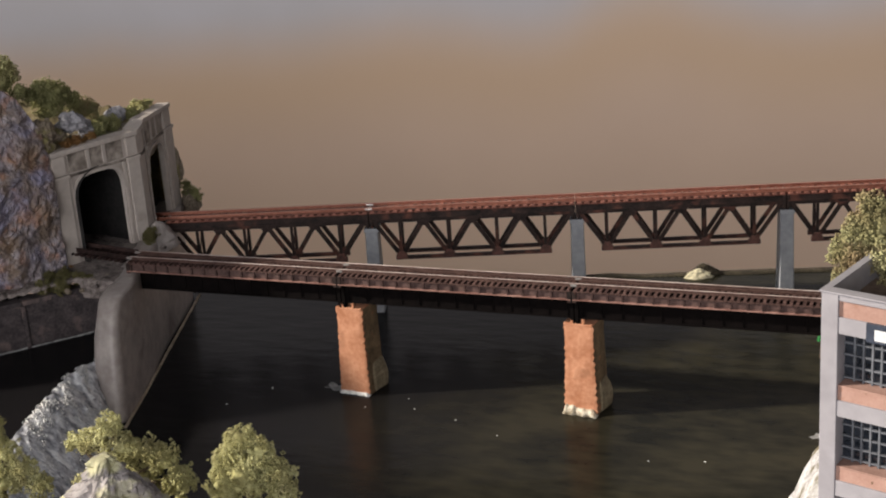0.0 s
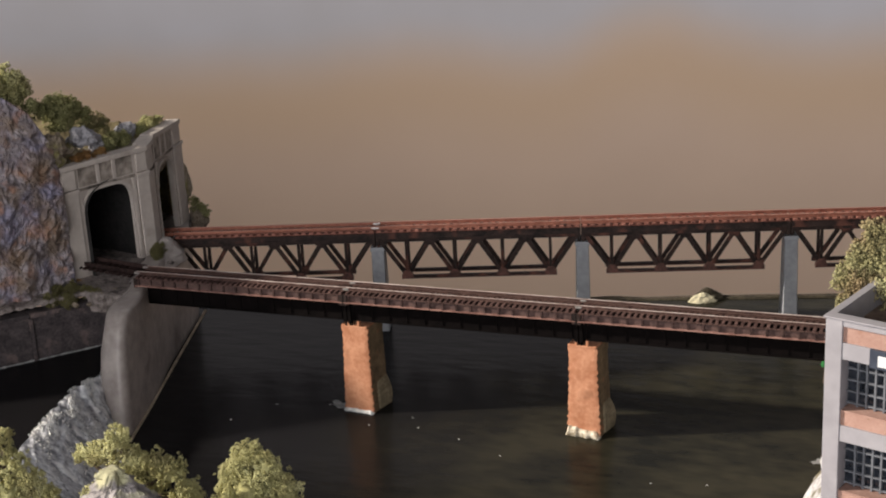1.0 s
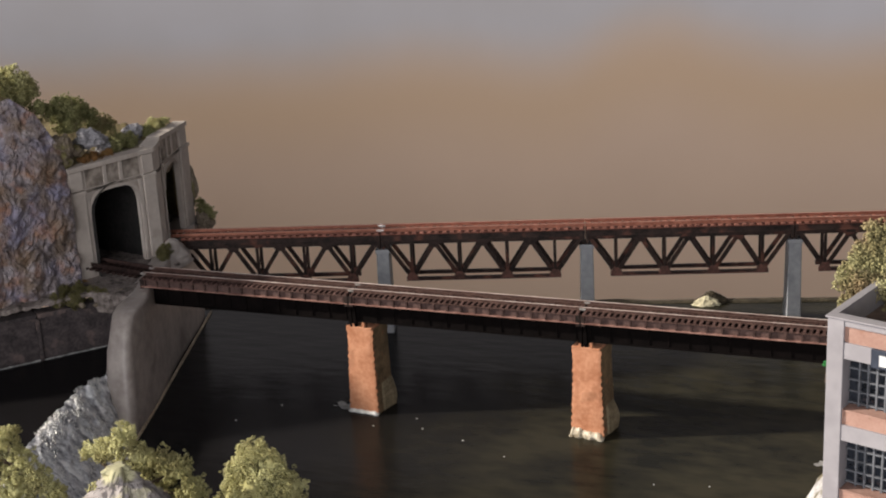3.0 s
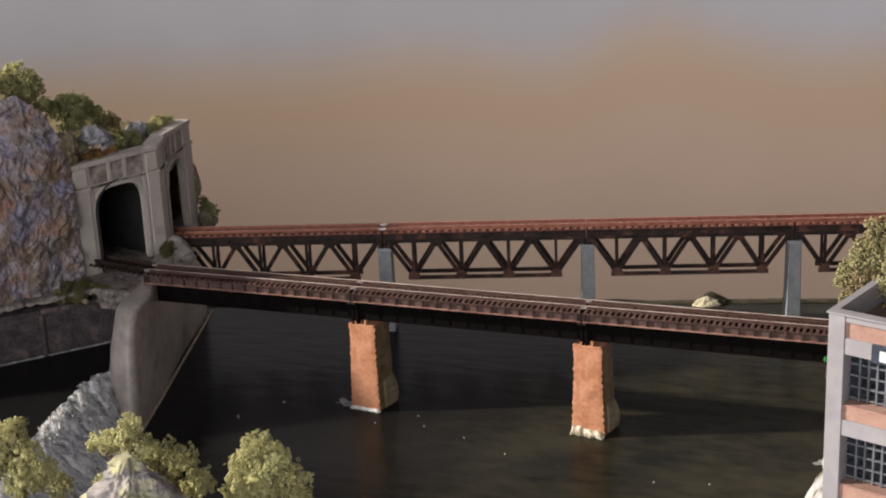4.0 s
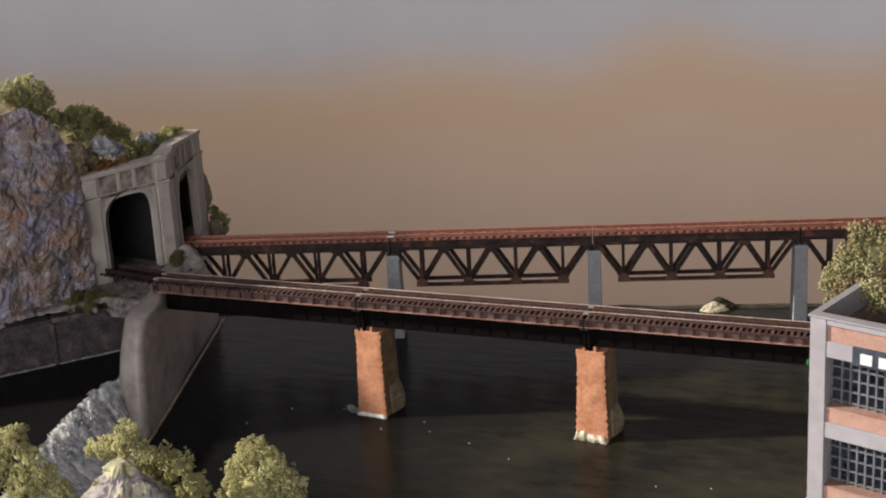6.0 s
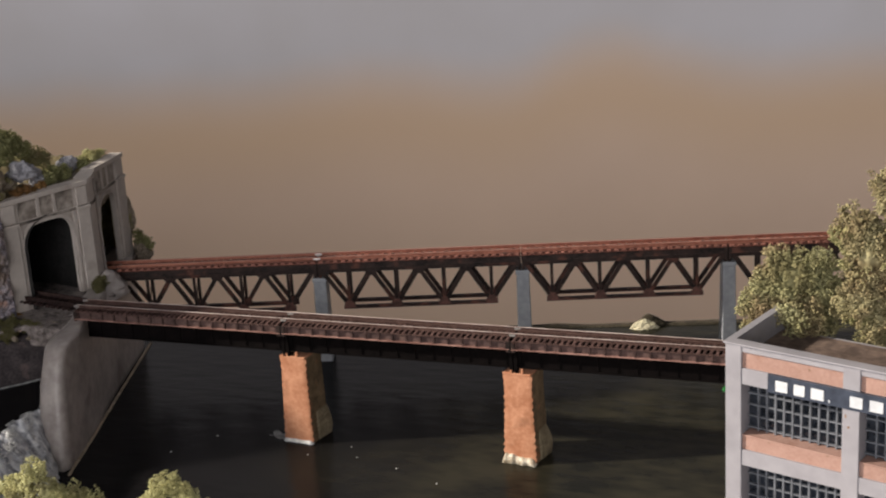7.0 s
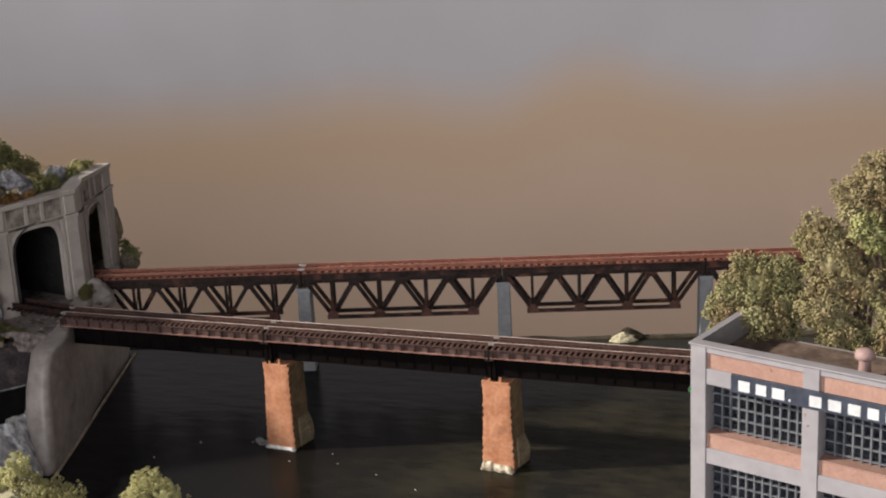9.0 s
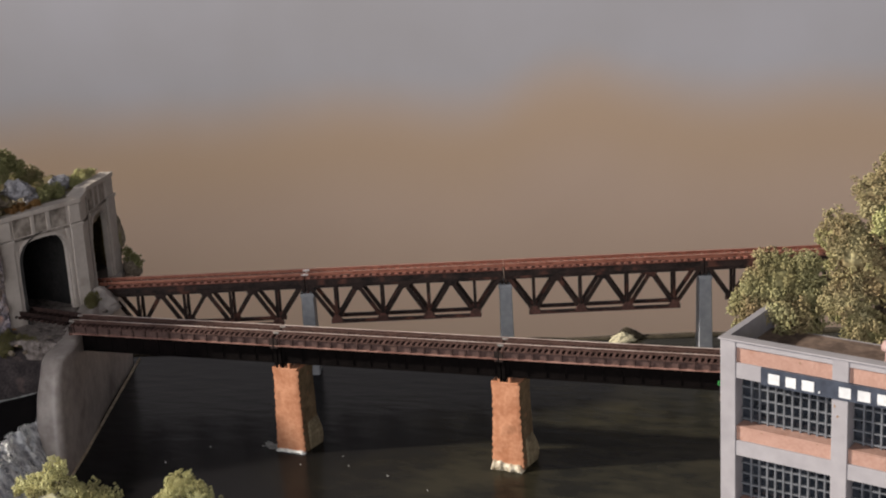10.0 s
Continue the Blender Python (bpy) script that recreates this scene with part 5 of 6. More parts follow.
def reefer(s0, L, label):
    v = thing("refrigerator_car", far_m @ at(s0, 0.6, TRACK_TOP), label, "freight car", "train")
    for x in (1.5, L - 1.5):
        wheelset(v, x, 0, 2, 0.95, BLACK, 0.26)
    part("body", boxed(0.1, L - 0.1, -0.78, 0.78, 0.55, 2.58, bevel=0.02), CAR_WHITE, v)
    bm = bmesh.new()
    prof = [(-0.84, 2.56), (-0.84, 2.64), (-0.5, 2.78), (0.0, 2.84), (0.5, 2.78), (0.84, 2.64), (0.84, 2.56)]
    loft(bm, [[(0.05, y, z) for y, z in prof], [(L - 0.05, y, z) for y, z in prof]])
    part("roof", bm, ROOF_CREAM, v, "cream weathered roof")
    for k in range(11):
        part("roof_rib", boxed(0.5 + k * (L - 1.0) / 10 - 0.02, 0.5 + k * (L - 1.0) / 10 + 0.02, -0.82, 0.82, 2.66, 2.80), ROOF_CREAM, v) if k % 2 == 0 else None
    door0, door1 = L * 0.5 - 1.0, L * 0.5 + 0.95
    for s in (-1, 1):
        for k in range(19):
            x = 0.45 + k * (L - 0.9) / 18
            if door0 - 0.15 < x < door1 + 0.15:
                continue
            part("rib", boxed(x - 0.05, x + 0.05, s * 0.80 - 0.05, s * 0.80 + 0.05, 0.75, 2.45), CAR_WHITE, v)
        d = part("door", boxed(door0, door1, s * 0.80 - 0.05, s * 0.80 + 0.05, 0.75, 2.45, bevel=0.015), CAR_WHITE, v)
        for zz in (1.0, 1.4, 1.85, 2.25):
            part("door_bar", boxed(door0 + 0.08, door1 - 0.08, s * 0.86 - 0.03, s * 0.86 + 0.03, zz - 0.035, zz + 0.035), CAR_WHITE, d)
        part("lower_sill", boxed(0.1, L - 0.1, s * 0.82 - 0.04, s * 0.82 + 0.04, 0.50, 0.66), CAR_WHITE, v)
        part("ladder", box(box(boxed(0.14, 0.42, s * 0.86 - 0.03, s * 0.86 + 0.03, 0.8, 0.85), 0.14, 0.42, s * 0.86 - 0.03, s * 0.86 + 0.03, 1.1, 1.15), 0.14, 0.42, s * 0.86 - 0.03, s * 0.86 + 0.03, 1.4, 1.45), CAR_WHITE, v)
        bm = bmesh.new()
        for k in range(4):
            box(bm, 1.05 + 0.24 * k, 1.22 + 0.24 * k, s * 0.86 - 0.008, s * 0.86 + 0.008, 1.10, 1.28)
            box(bm, L - 2.4 + 0.24 * k, L - 2.26 + 0.24 * k, s * 0.86 - 0.008, s * 0.86 + 0.008, 0.95, 1.06)
        box(bm, L - 1.75, L - 1.5, s * 0.86 - 0.008, s * 0.86 + 0.008, 1.75, 2.0)
        box(bm, L - 1.0, L - 0.62, s * 0.86 - 0.008, s * 0.86 + 0.008, 1.7, 1.82)
        part("lettering", bm, LETTER_DARK, v, "small dark bars of lettering")
    part("fuel_tank", boxed(L * 0.5 - 1.4, L * 0.5 + 0.4, -0.5, 0.5, 0.2, 0.55, bevel=0.04), BLACK, v)
    coupler(v, 0.1, -1)
    coupler(v, L - 0.1, 1)
    return v


reefer(-82.85, 11.35, "white ribbed refrigerator car with cream roof inside the tunnel")
reefer(-95.05, 11.35, "white ribbed refrigerator car with cream roof inside the tunnel")


def stock_car(s0, L):
    v = thing("stock_car", far_m @ at(s0, 0.6, TRACK_TOP), "dark brown slatted stock car with open sides in the tunnel", "freight car", "train")
    for x in (1.4, L - 1.4):
        wheelset(v, x, 0, 2, 0.95, BLACK, 0.26)
    part("floor", boxed(0.1, L - 0.1, -0.75, 0.75, 0.5, 0.72), STOCK_BROWN, v)
    part("roof", boxed(0.05, L - 0.05, -0.8, 0.8, 2.5, 2.62, bevel=0.03), STOCK_BROWN, v)
    for s in (-1, 1):
        for z in (0.85, 1.1, 1.55, 1.75, 2.2, 2.4):
            part("slat", boxed(0.1, L - 0.1, s * 0.74 - 0.03, s * 0.74 + 0.03, z - 0.07, z + 0.07), STOCK_BROWN, v)
        for k in range(9):
            x = 0.15 + (L - 0.3) * k / 8
            part("post", boxed(x - 0.06, x + 0.06, s * 0.76 - 0.04, s * 0.76 + 0.04, 0.7, 2.5), STOCK_BROWN, v)
    for x in (0.12, L - 0.12):
        part("end_wall", boxed(x - 0.04, x + 0.04, -0.75, 0.75, 0.7, 2.5), STOCK_BROWN, v)
    coupler(v, 0.1, -1)
    coupler(v, L - 0.1, 1)


stock_car(-105.55, 9.7)


# ---- track beyond the bridges ----
def track(m, length, label, rust):
    v = thing("track", m, label, "track", "track lengths")
    for y in (-0.47, 0.47):
        part("rail", rail_bar(bmesh.new(), 0, length, y, 0.13, 0.22), RUST_RAIL if rust else TIE, v)
    t0 = part("tie", boxed(-0.11, 0.11, -0.85, 0.85, 0, 0.14, bevel=0.015), TIE, v, m=at(0.2, 0, 0))
    for k in range(1, int((length - 0.3) / 0.42)):
        again(t0, at(0.2 + k * 0.42, 0, 0))
    return v


start = near_m @ Vector(((-NSPAN * 1.5 - 0.02) * CM, 0.9 * CM, 0))
track(at(start.x / CM, start.y / CM, 6.84, 180 - 8), 16.0, "weathered track curving into the near tunnel", False)
fx, fy, _ = far_place(JOINT - 2 * PERIOD - 0.02, 0.6)
track(at(fx, fy, 6.40, FAR_A + 180), 82.0, "rusty track inside the far tunnel", True)


# ---- brick office building ----
PAINT = surface("chalky_white_paint", (0.2488, 0.2358, 0.2526), (0.3024, 0.2879, 0.3062), 60, 0.75, 0.1, wear=(0.2297, 0.1914, 0.1684), wear_at=0.72)
BRICK = surface("salmon_brick", (0.2871, 0.1653, 0.1288), (0.348, 0.2132, 0.1723), 260, 0.85, 0.3, wear=(0.261, 0.1348, 0.09135), wear_at=0.68, vary=0.12)
MULLION = surface("grey_window_bars", (0.085, 0.09, 0.10), (0.15, 0.157, 0.175), 120, 0.5, 0.05)
PANE = surface("dark_pane", (0.008, 0.010, 0.014), (0.03, 0.035, 0.045), 160, 0.08, 0.02, spec=0.6)
NAVY = surface("navy_sign_board", (0.025, 0.03, 0.045), (0.05, 0.06, 0.085), 120, 0.5, 0.05)
SIGN_WHITE = surface("white_sign_paint", (0.50, 0.51, 0.53), (0.66, 0.67, 0.68), 120, 0.5, 0.03)
TAR = surface("dusty_tar_roof", (0.075, 0.05, 0.04), (0.175, 0.122, 0.096), 110, 0.9, 0.4, wear=(0.13, 0.05, 0.04), wear_at=0.66)
CHIP = surface("brown_chip", (0.14, 0.08, 0.05), (0.30, 0.19, 0.13), 300, 0.9, 0.2)
PINK = surface("faded_pink_vent", (0.28, 0.18, 0.17), (0.38, 0.26, 0.245), 150, 0.6, 0.1)

B_TURN = -16.6
b_m = at(28.64, -25.32, 0, B_TURN)
bld = thing("office_building", b_m, "salmon brick and white concrete office block with gridded windows", "building")
B_LEN, B_DEEP, B_TOP, B_FOOT = 15.4, 3.7, 17.68, 5.2
BAY, COL = 3.72, 0.52
STOREY = 2.66
part("side_wall", boxed(0, 0.16, 0.3, B_DEEP, B_FOOT, B_TOP - 0.02, bevel=0.02), PAINT, bld)
part("side_wall", boxed(B_LEN - 0.35, B_LEN, 0.3, B_DEEP, B_FOOT, B_TOP - 0.02, bevel=0.02), PAINT, bld)
part("back_wall", boxed(0.16, B_LEN - 0.35, B_DEEP - 0.16, B_DEEP, B_FOOT, 16.93), PAINT, bld)
roof = part("roof", boxed(0.16, B_LEN - 0.35, 0.34, B_DEEP - 0.16, 16.7, 16.95), TAR, bld, "dusty brown tar roof")
part("roof_patch", boxed(2.6, 7.5, 0.9, 3.2, 16.95, 16.965), TAR, roof)
part("coping", box(boxed(-0.06, B_LEN + 0.06, -0.05, 0.36, B_TOP, B_TOP + 0.06, bevel=0.02), -0.06, 0.18, 0.34, B_DEEP + 0.03, B_TOP - 0.02, B_TOP + 0.05), PAINT, bld)
for i in range(5):
    part("column", box(boxed(i * BAY, i * BAY + COL, 0.0, 0.345, B_FOOT, B_TOP, bevel=0.02), i * BAY + 0.03, i * BAY + COL - 0.03, 0.34, 0.66, B_FOOT, 16.6), PAINT, bld)
for k in range(5):
    z1 = B_TOP - 1.24 - k * STOREY          # head of the window row
    z0 = z1 - 1.68
    for i in range(4):
        x0, x1 = i * BAY + COL, (i + 1) * BAY
        part("lintel", boxed(x0, x1, 0.03, 0.33, z1, z1 + 0.52, bevel=0.015), PAINT, bld)
        part("brick_panel", boxed(x0, x1, 0.10, 0.33 if k == 0 else 0.6, z1 + 0.52, z1 + 0.95 if k else B_TOP - 0.2), BRICK, bld, "salmon brick spandrel")
        if k == 0:
            part("parapet_band", boxed(x0, x1, 0.03, 0.33, B_TOP - 0.2, B_TOP), PAINT, bld)
        w = part("window", boxed(x0 - 0.1, x1 + 0.1, 0.62, 0.68, z0, z1 + 0.2), PANE, bld, "dark glass behind a grey grid of bars")
        part("sill", boxed(x0, x1, 0.09, 0.62, z0 - 0.04, z0 + 0.02), BRICK, w)
        for c in range(11):
            xx = x0 + 0.32 + (x1 - x0 - 0.42) * c / 10
            part("mullion", boxed(xx - 0.03, xx + 0.03, 0.50, 0.60, z0 + 0.03, z1 + 0.1), MULLION, w)
        for r in range(5):
            zz = z0 + 0.12 + (z1 - z0 - 0.2) * r / 4
            part("glazing_bar", boxed(x0 - 0.02, x1 + 0.02, 0.51, 0.59, zz - 0.026, zz + 0.026), MULLION, w)
part("plinth", boxed(0, B_LEN, -0.02, 0.33, B_FOOT, B_TOP - 1.24 - 4 * STOREY - 1.7), PAINT, bld)

# small brown chips in the paint and brick
chip_rng = random.Random(17)
for k in range(34):
    i = chip_rng.randrange(1, 4)
    if k % 2:
        cx, cz, cy = i * BAY + chip_rng.uniform(0.08, COL - 0.08), chip_rng.uniform(B_TOP - 6.5, B_TOP - 1.4), 0.0
    else:
        row = chip_rng.randrange(0, 3)
        cx, cz, cy = chip_rng.uniform(0.7, 4 * BAY - 0.2), B_TOP - 1.24 - row * STOREY + chip_rng.uniform(0.55, 0.95), 0.10
        if cx % BAY < COL:
            continue
    part("paint_chip", rock_mesh(chip_rng.uniform(0.03, 0.075), 0.012, chip_rng.uniform(0.03, 0.07), 200 + k, 1, 0.6), CHIP, bld, m=at(cx, cy, cz))

# long name board over the top windows, its lettering as plain bars
sign = thing("name_sign", b_m, "long navy name board with white lettering over the windows", "sign")
part("board", boxed(1.42, 12.4, -0.08, 0.02, B_TOP - 1.27, B_TOP - 0.69, bevel=0.012), NAVY, sign)
xx = 1.66
for w, gap in ((0.42, 0.16), (0.38, 0.15), (0.44, 0.10), (0.09, 0.56), (0.42, 0.17), (0.44, 0.17), (0.42, 0.17), (0.38, 0.17), (0.42, 0.15), (0.40, 0.15), (0.40, 0.55), (0.42, 0.16), (0.42, 0.16), (0.16, 0.16), (0.42, 0.16)):
    h = 0.08 if w < 0.1 else 0.34
    part("letter_bar", boxed(xx + 0.02, xx + w - 0.02, -0.10, -0.075, B_TOP - 1.18, B_TOP - 1.18 + h, bevel=0.008), SIGN_WHITE, sign, "white bar")
    xx += w + gap

vent = thing("roof_vent", b_m @ at(4.9, 1.75, 16.96), "faded pink mushroom vent on the tar roof", "roof vent")
bm = rod(bmesh.new(), (0, 0, -0.02), (0, 0, 0.64), 0.21, 18, 0.17)
part("pipe", bm, PINK, vent, smooth=False)
bm = bmesh.new()
loft(bm, [[(r * math.cos(a * math.pi / 9), r * math.sin(a * math.pi / 9), z) for a in range(18)] for r, z in ((0.20, 0.58), (0.31, 0.64), (0.31, 0.76), (0.25, 0.88), (0.08, 0.93))])
part("cowl", bm, PINK, vent, smooth=True)

# ---- banks ----
PLASTER_BANK = surface("plaster_bank", (0.28, 0.265, 0.26), (0.62, 0.61, 0.61), 140, 0.9, 0.8, wear=(0.14, 0.12, 0.07), wear_at=0.58)
bm = bmesh.new()
G = 120
rows = []
for i in range(G + 1):
    row = []
    for j in range(G + 1):
        x, y = 22.0 + 48 * i / G, -62 + 80 * j / G
        shore = 24.85 + max(0, y + 7.5) * 0.03 + 0.35 * fbm((0, y, 3), 0.6, 4) + max(0, y - 2.5) * 0.9
        d = x - shore
        h = 5.1 * (1 - math.exp(-max(0, d) / 1.5)) if y < -8 else (2.0 + 3.1 * min(1, max(0, (-y + 2) / 10))) * (1 - math.exp(-max(0, d) / 1.5))
        if d < 0:
            h = d * 0.8
        row.append(bm.verts.new((x, y, max(-1.2, h + (0.25 * fbm((x, y, 1), 0.5) + 0.5 * fbm((x, y, 4), 1.4, 4)) * min(1, max(0, d))))))
    rows.append(row)
for i in range(G):
    for j in range(G):
        bm.faces.new((rows[i][j], rows[i + 1][j], rows[i + 1][j + 1], rows[i][j + 1]))
tagged(part("river_bank", bm, PLASTER_BANK), "rough pale plaster river bank under the office building", "bank", kind="structure")
bm = bmesh.new()
rows = []
for i in range(51):
    row = []
    for j in range(41):
        x, y = -34 + 54 * i / 50, -62 + 40 * j / 40
        d = -24.5 - y + 0.6 * fbm((x, 0, 5), 0.3) - max(0, x - 12) * 1.5
        h = 8.2 * (1 - math.exp(-max(0, d) / 1.6)) if d > 0 else d
        row.append(bm.verts.new((x, y, max(-1.2, h + 0.2 * fbm((x, y, 2), 0.6)))))
    rows.append(row)
for i in range(50):
    for j in range(40):
        bm.faces.new((rows[i][j], rows[i + 1][j], rows[i + 1][j + 1], rows[i][j + 1]))
tagged(part("near_bank", bm, BANK, smooth=True), "rough earth bank with trees in the foreground", "bank", kind="structure")


PALE_ROCK = surface("pale_plaster_rock", (0.40, 0.40, 0.43), (0.68, 0.68, 0.72), 140, 0.9, 0.6)
EARTHY = surface("earthy_rock", (0.12, 0.095, 0.07), (0.27, 0.22, 0.165), 160, 0.9, 0.6, wear=(0.17, 0.15, 0.06), wear_at=0.58)
MOSSY_ROCK = surface("mossy_plaster", (0.17, 0.15, 0.145), (0.36, 0.33, 0.32), 160, 0.9, 0.9, wear=(0.42, 0.40, 0.25), wear_at=0.50)


def rock(x, y, z, rx, ry, rz, seed, material, label, turn=0.0, group="rocks"):
    return tagged(part("rock", rock_mesh(rx, ry, rz, seed), material, m=at(x, y, z, turn)), label, "rock", group)


rock(35.95, -19.2, 19.2, 0.7, 0.6, 3.2, 44, PALE_ROCK, "pale grey white rock spire behind the trees")
sx, sy, _ = far_place(7.6, 4.0, 0, shore_m)
tagged(part("rock", mound(0.95, 0.5, 0.62, 4, 0.8), CREAM_ROCK, m=at(sx, sy, -0.05, SHORE_A)), "small cream rock at the far shore", "rock", "rocks")
tagged(part("rock", mound(1.15, 0.45, 0.80, 9, 0.8), SHORE, m=at(sx + 0.2, sy + 0.45, -0.05, SHORE_A)), "dark mossy rock behind the cream rock", "rock", "rocks")
rock(26.9, -3.2, 0.3, 0.8, 1.4, 0.9, 11, EARTHY, "rough earthy rock at the river bank")
rock(27.0, -0.4, 0.2, 0.7, 1.0, 0.7, 12, EARTHY, "rough earthy rock at the river bank")
rock(27.0, -6.8, 0.8, 0.9, 1.4, 1.1, 13, BOULDER, "pale grey rock at the river bank")
tagged(part("rock", mound(1.8, 1.8, 2.3, 21, 1.3), MOSSY_ROCK, m=at(8.14, -32.75, 11.05)), "peaked grey and mossy yellow plaster rock among trees", "rock", "rocks")
rock(-17.3, 1.76, 14.0, 0.75, 0.85, 0.62, 31, BOULDER, "grey boulder set in the turf above the portal")
rock(-17.3, 6.04, 13.25, 0.65, 0.7, 0.6, 32, BOULDER, "grey boulder set in the turf above the portal")
rock(-17.6, -0.5, 14.0, 0.6, 0.75, 0.75, 33, EARTHY, "earthy brown boulder beside the cliff")
rock(-17.3, -0.9, 13.3, 0.45, 0.6, 0.6, 37, EARTHY, "earthy brown boulder beside the cliff")
rock(-17.5, 0.5, 13.5, 0.5, 0.6, 0.5, 38, EARTHY, "earthy brown boulder beside the cliff")
rock(-17.2, 2.9, 13.3, 0.45, 0.6, 0.45, 39, BOULDER, "grey boulder set in the turf above the portal")
rock(-16.75, 11.05, 8.6, 0.3, 0.32, 1.3, 34, EARTHY, "rough rock beside the tunnel portal")
rock(-16.3, 11.3, 6.0, 0.6, 0.6, 0.9, 35, EARTHY, "rough rock beside the tunnel portal")
rock(-16.75, 7.6, 10.75, 0.4, 1.25, 0.6, 40, EARTHY, "crumbled plaster in the crown of the tunnel arch")
tagged(part("rock", mound(1.25, 2.1, 1.5, 36, 0.55), ABUTMENT, m=at(-14.75, 5.0, 5.6, 15), smooth=True), "grey plaster mound between the two tracks", "rock", "rocks")

# ---- trees and bushes ----
def lump_tree(name, foot, ground, places, material, label, category="tree", **kw):
    """places: (x, y, z, radius) of the crown's lumps in the plan."""
    return tree(name, foot[0], foot[1], ground, [(x - foot[0], y - foot[1], z, r) for x, y, z, r in places], material, label, category, **kw)


BEHIND = "trees behind the building"
lump_tree("tree", (30.2, -20.6), 5, [(30.15, -21.3, 18.5, 1.05), (29.05, -21.4, 17.3, 0.8), (29.45, -21.4, 18.2, 0.75), (30.9, -21.3, 17.9, 0.9), (30.3, -21.9, 17.3, 0.85), (29.6, -21.3, 19.05, 0.5), (31.0, -21.8, 17.2, 0.6), (30.8, -21.1, 18.9, 0.55)], SAGE, "sage green foam tree behind the office building", seed=11, group=BEHIND)
lump_tree("tree", (32.8, -20.4), 5, [(32.5, -21.3, 19.3, 1.15), (32.2, -21.8, 17.9, 0.95), (31.95, -21.2, 20.1, 0.8), (33.6, -21.0, 22.1, 0.8), (33.0, -21.2, 21.5, 0.7), (33.3, -21.2, 20.7, 0.85), (33.0, -22.0, 17.1, 0.75), (33.4, -21.5, 18.6, 0.95), (34.05, -21.2, 21.5, 0.55), (32.7, -22.1, 16.9, 0.5)], AUTUMN, "tall brownish green foam tree behind the office building", seed=12, group=BEHIND)
lump_tree("tree", (35.0, -20.2), 5, [(34.55, -20.9, 20.4, 0.85), (35.05, -20.8, 21.6, 0.55), (33.75, -20.7, 20.2, 0.75), (35.5, -20.8, 20.2, 1.0), (35.0, -21.0, 19.1, 0.9), (36.4, -20.9, 20.6, 1.0), (34.3, -21.0, 19.2, 0.6), (33.45, -22.0, 20.75, 0.5), (33.75, -21.9, 20.3, 0.42)], LIME, "bright lime green foam tree behind the office building", seed=13, group=BEHIND)
lump_tree("tree", (35.3, -21.6), 5, [(34.75, -22.0, 18.2, 0.95), (35.6, -22.3, 17.9, 0.95), (34.35, -22.3, 17.2, 0.65), (35.2, -22.5, 16.95, 0.6), (36.4, -22.0, 18.6, 1.2), (36.6, -22.6, 17.3, 0.9)], SAGE, "sage green foam tree behind the office building", seed=14, group=BEHIND)

NEAR = "foreground trees"
FG = dict(tuft=0.13, ragged=0.34, group=NEAR)
lump_tree("tree", (6.4, -29.4), 8, [(6.25, -29.8, 12.85, 0.42), (5.85, -29.7, 12.3, 0.5), (5.2, -29.6, 11.95, 0.45), (4.55, -29.6, 11.8, 0.38), (6.55, -29.6, 11.9, 0.6), (7.3, -29.5, 11.85, 0.54), (7.95, -29.5, 11.55, 0.55), (8.5, -29.5, 10.8, 0.6), (5.6, -29.8, 10.5, 0.85), (7.0, -29.8, 10.4, 0.9)], YELLOW_GREEN, "lime green foam tree on the near bank", seed=21, **FG)
lump_tree("tree", (9.5, -26.7), 8, [(9.3, -26.9, 11.15, 0.6), (10.0, -26.9, 10.8, 0.6), (8.7, -26.9, 10.5, 0.55), (10.55, -26.8, 10.1, 0.6), (9.5, -27.2, 9.9, 0.9), (10.8, -26.9, 9.3, 0.55), (8.7, -27.1, 9.6, 0.7)], YELLOW_GREEN, "rounded lime green foam tree on the near bank", seed=22, **FG)
lump_tree("tree", (0.2, -28.8), 8, [(0.55, -28.9, 11.55, 0.45), (-0.1, -28.9, 11.1, 0.5), (0.9, -28.9, 10.6, 0.55), (-0.4, -29.2, 10.3, 0.8), (-1.2, -28.8, 10.9, 0.6), (1.5, -28.8, 10.0, 0.55), (2.1, -28.8, 9.5, 0.5), (0.8, -29.1, 9.7, 0.8)], YELLOW_GREEN, "lime green foam tree on the near bank", seed=23, **FG)

HB = "hill bushes"
lump_tree("bush", (-20.0, -1.0), 16.0, [(-20.0, -1.0, 17.9, 0.8), (-19.9, -0.2, 17.5, 0.75), (-20.1, -2.2, 17.8, 0.8), (-19.8, 0.2, 16.9, 0.6), (-19.8, -3.2, 17.9, 0.5), (-19.9, -0.8, 16.9, 0.8), (-20.0, -2.0, 17.0, 0.7)], YELLOW_GREEN, "pale lime bush on the cliff top", "bush", seed=31, group=HB)
lump_tree("bush", (-18.6, 1.2), 13.8, [(-18.6, 1.3, 15.75, 0.8), (-18.6, 0.2, 15.9, 0.65), (-18.5, 2.4, 15.5, 0.75), (-18.6, -0.9, 16.3, 0.5), (-18.4, 1.4, 14.9, 0.9), (-18.4, 3.3, 14.9, 0.65)], DARK_GREEN, "dark green bush on the hill", "bush", seed=32, group=HB)
lump_tree("bush", (-18.4, 4.2), 13.2, [(-18.4, 4.2, 14.3, 0.6), (-18.2, 5.0, 13.9, 0.55), (-18.2, 3.6, 13.9, 0.6)], SAGE, "sage green bush on the hill", "bush", seed=33, group=HB)
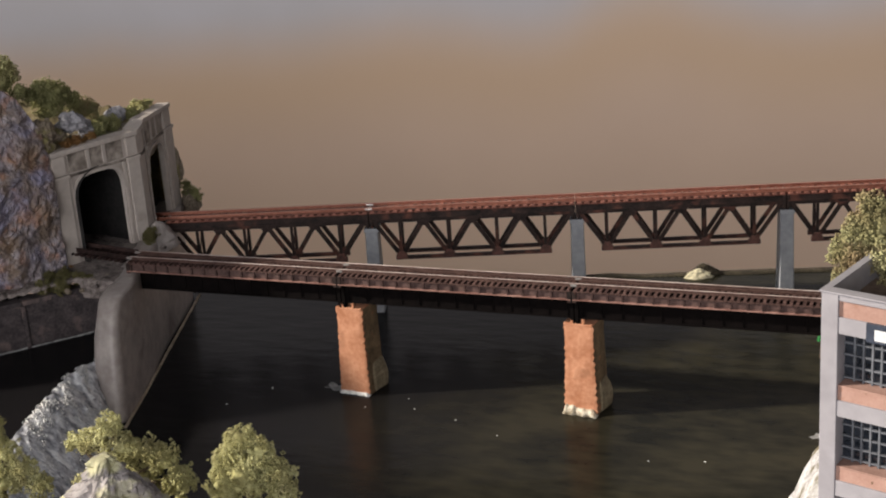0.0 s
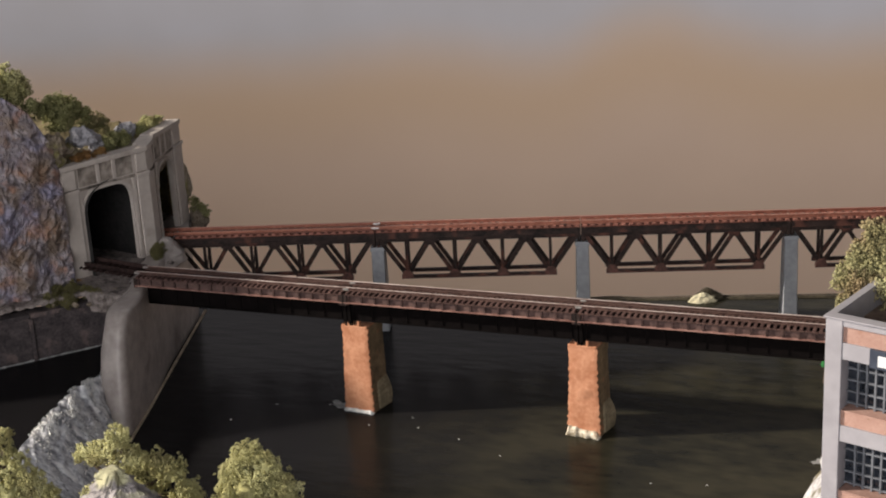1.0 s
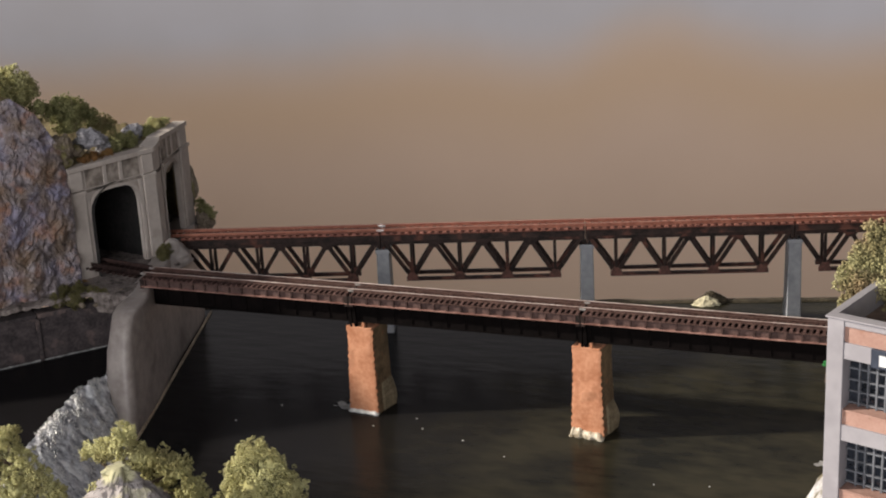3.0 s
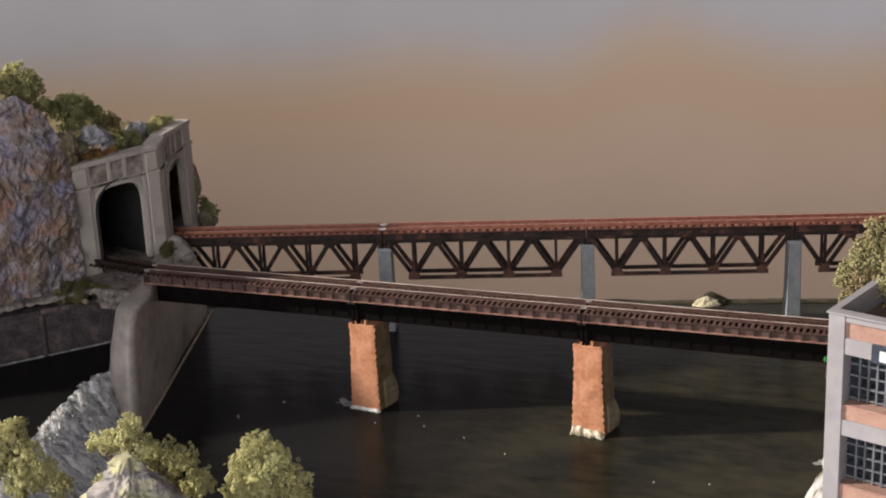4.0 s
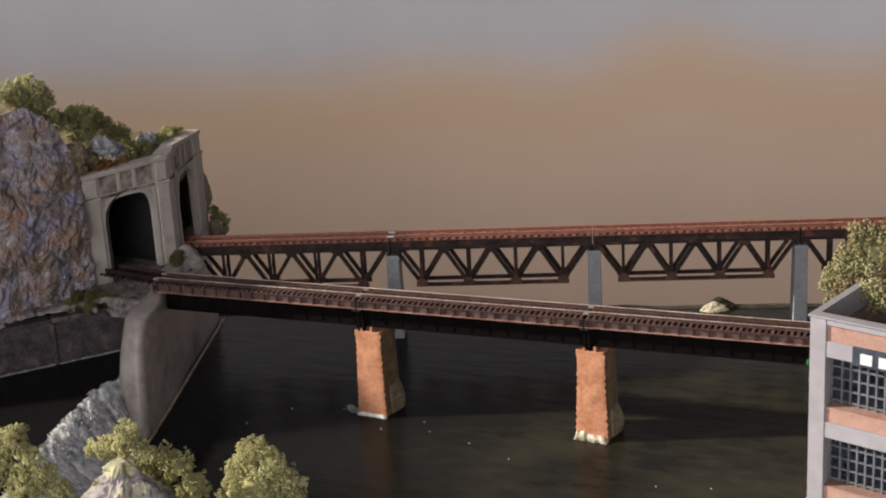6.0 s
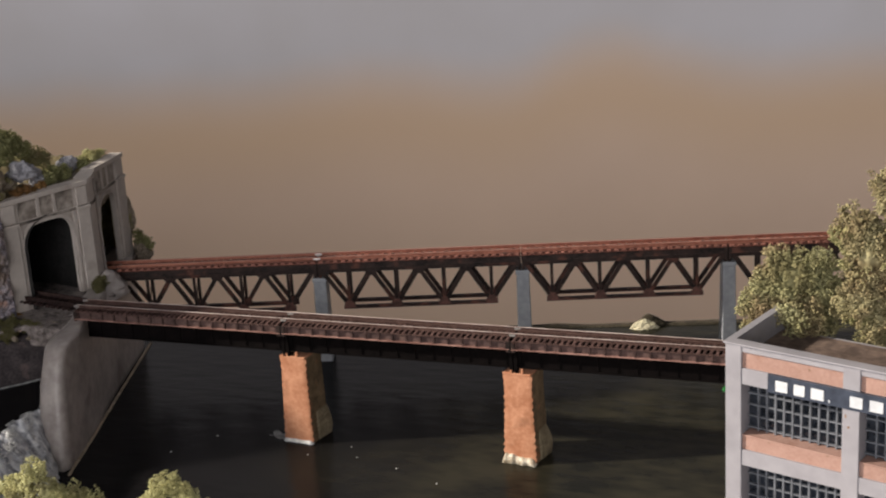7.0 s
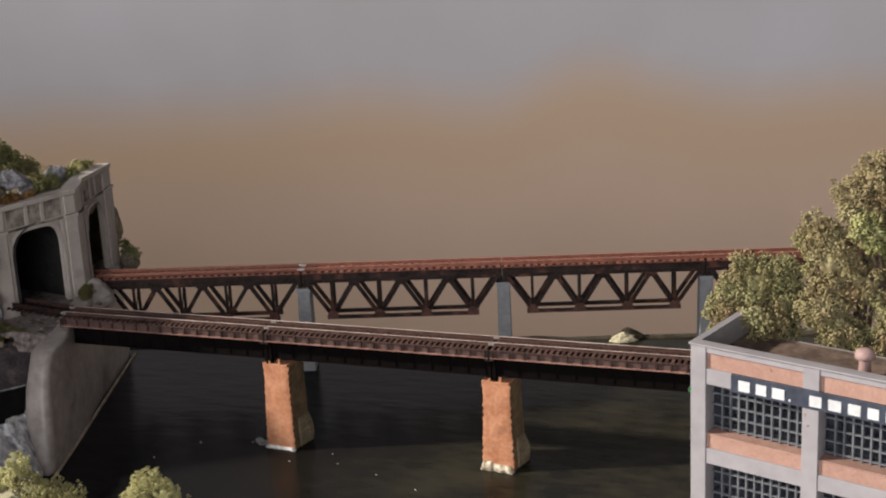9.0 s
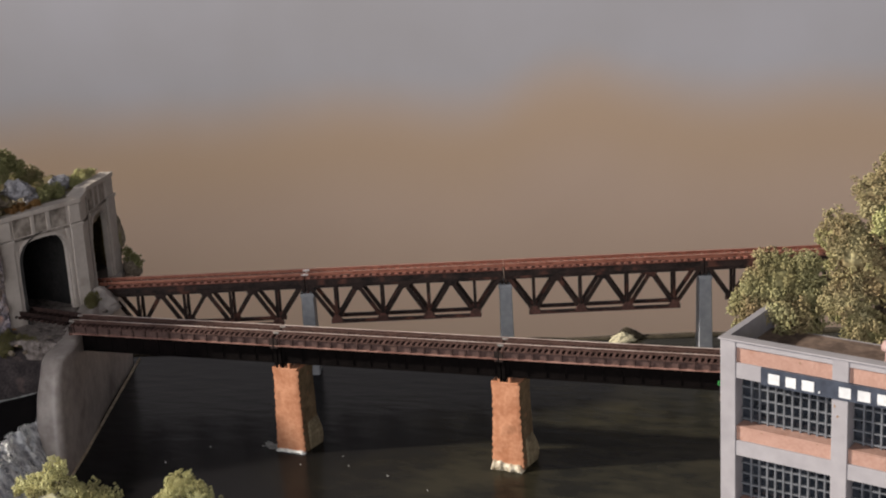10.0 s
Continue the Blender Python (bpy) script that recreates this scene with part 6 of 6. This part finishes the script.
lump_tree("bush", (-17.0, 4.1), 12.7, [(-17.0, 4.1, 13.2, 0.6), (-16.8, 4.9, 13.1, 0.55), (-16.8, 3.4, 13.1, 0.5), (-17.0, 6.9, 13.0, 0.55)], DARK_GREEN, "low green bush above the portal", "bush", seed=34, group=HB)
TC = "turf clumps"
TURF = dict(tuft=0.12, group=TC)
lump_tree("grass_tuft", (-16.7, 1.2), 12.7, [(-16.7, 1.2, 12.95, 0.45), (-16.9, 0.5, 12.95, 0.4), (-16.5, 2.2, 12.9, 0.4)], RUST_TURF, "rust coloured turf clump above the portal", "grass", seed=35, **TURF)
lump_tree("grass_tuft", (-16.9, 8.8), 12.4, [(-16.95, 8.0, 13.14, 0.34), (-17.1, 8.7, 13.18, 0.36), (-17.3, 9.3, 13.12, 0.34), (-17.3, 7.6, 13.1, 0.3), (-17.5, 9.9, 13.0, 0.3), (-17.6, 8.6, 13.2, 0.36), (-16.9, 7.2, 13.05, 0.26)], YELLOW_GREEN, "yellow green turf clump on the portal top", "grass", seed=36, **TURF)
lump_tree("grass_tuft", (-14.5, 3.7), 6.1, [(-14.4, 3.6, 6.6, 0.42), (-14.7, 4.1, 6.6, 0.36), (-14.2, 3.3, 6.45, 0.32), (-14.3, 4.0, 6.75, 0.3)], HEATH, "olive turf clump between the tracks", "grass", seed=37, **TURF)
lump_tree("grass_tuft", (-15.9, -3.0), 5.9, [(-15.9, -3.0, 6.15, 0.5), (-16.6, -3.8, 6.05, 0.5), (-15.2, -2.4, 6.15, 0.42), (-15.6, -3.6, 6.0, 0.45), (-16.2, -2.4, 6.25, 0.45), (-16.8, -2.9, 6.3, 0.4), (-14.7, -2.2, 6.1, 0.3)], HEATH, "green turf clump on the rubble ledge", "grass", seed=38, **TURF)
lump_tree("grass_tuft", (-17.2, -0.9), 6.1, [(-17.15, -1.3, 6.25, 0.3), (-17.0, -0.6, 6.2, 0.28), (-17.5, -2.0, 6.3, 0.32), (-16.7, -1.0, 6.15, 0.24), (-17.8, -2.8, 6.4, 0.3)], RUST_TURF, "rust orange turf at the portal's foot", "grass", seed=41, **TURF)
lump_tree("grass_tuft", (-16.1, 11.4), 6.4, [(-16.2, 11.3, 6.9, 0.45), (-15.8, 11.4, 6.7, 0.4), (-16.4, 11.2, 7.4, 0.3)], DARK_GREEN, "green turf clump beside the portal", "grass", seed=39, **TURF)
lump_tree("ivy_sprig", (28.62, -24.9), 15.6, [(28.60, -24.9, 16.0, 0.11)], BRIGHT_GREEN, "tiny bright green sprig on the building's corner", "plant", seed=40, tuft=0.04)

# loose stones on the ledge and along the feet of walls
rng = random.Random(99)
stone_mesh = [part("stone", rock_mesh(0.16, 0.13, 0.11, 50 + k, 2, 0.45), GRAVEL if k % 2 else EARTHY) for k in range(4)]
spots = [(-15.6 + rng.uniform(-1.6, 2.2), -1.5 + rng.uniform(-3, 5.5)) for _ in range(30)]
for k, (x, y) in enumerate(spots):
    src = stone_mesh[k % 4]
    m = at(x, y, 6.08, rng.uniform(0, 360)) @ Matrix.Scale(rng.uniform(0.5, 1.6), 4)
    if k < 4:
        src.matrix_basis = m
        ob = src
    else:
        ob = new("stone", src.data)
        ob.matrix_basis = m
    tagged(ob, "small grey stone on the rubble ledge", "stone", "ledge stones")

# thin foam and floating flecks on the river
for x, y, rx, ry, turn, seed in ((-1.0, 0.0, 0.6, 0.42, 8, 61), (0.5, -0.3, 0.3, 0.3, 0, 62), (24.9, 0.4, 0.35, 0.3, 10, 65)):
    tagged(part("foam_patch", rock_mesh(rx, ry, 0.03, seed, 4, 0.9), THIN_FOAM, m=at(x, y, 0.0, turn)), "thin grey foam patch on the dark water", "foam", "foam patches")
for k, (x, y) in enumerate(((3.5, -0.5), (9.6, -3.45), (4.3, -1.6), (6.9, -2.3), (1.6, -2.0), (17.6, -4.2), (20.2, -3.6), (-6.0, -3.5), (-4.5, -1.0))):
    tagged(part("foam_fleck", rock_mesh(0.045, 0.04, 0.02, 80 + k, 2, 0.4), FOAM, m=at(x, y, 0.01)), "tiny white foam fleck floating on the river", "foam", "foam flecks")
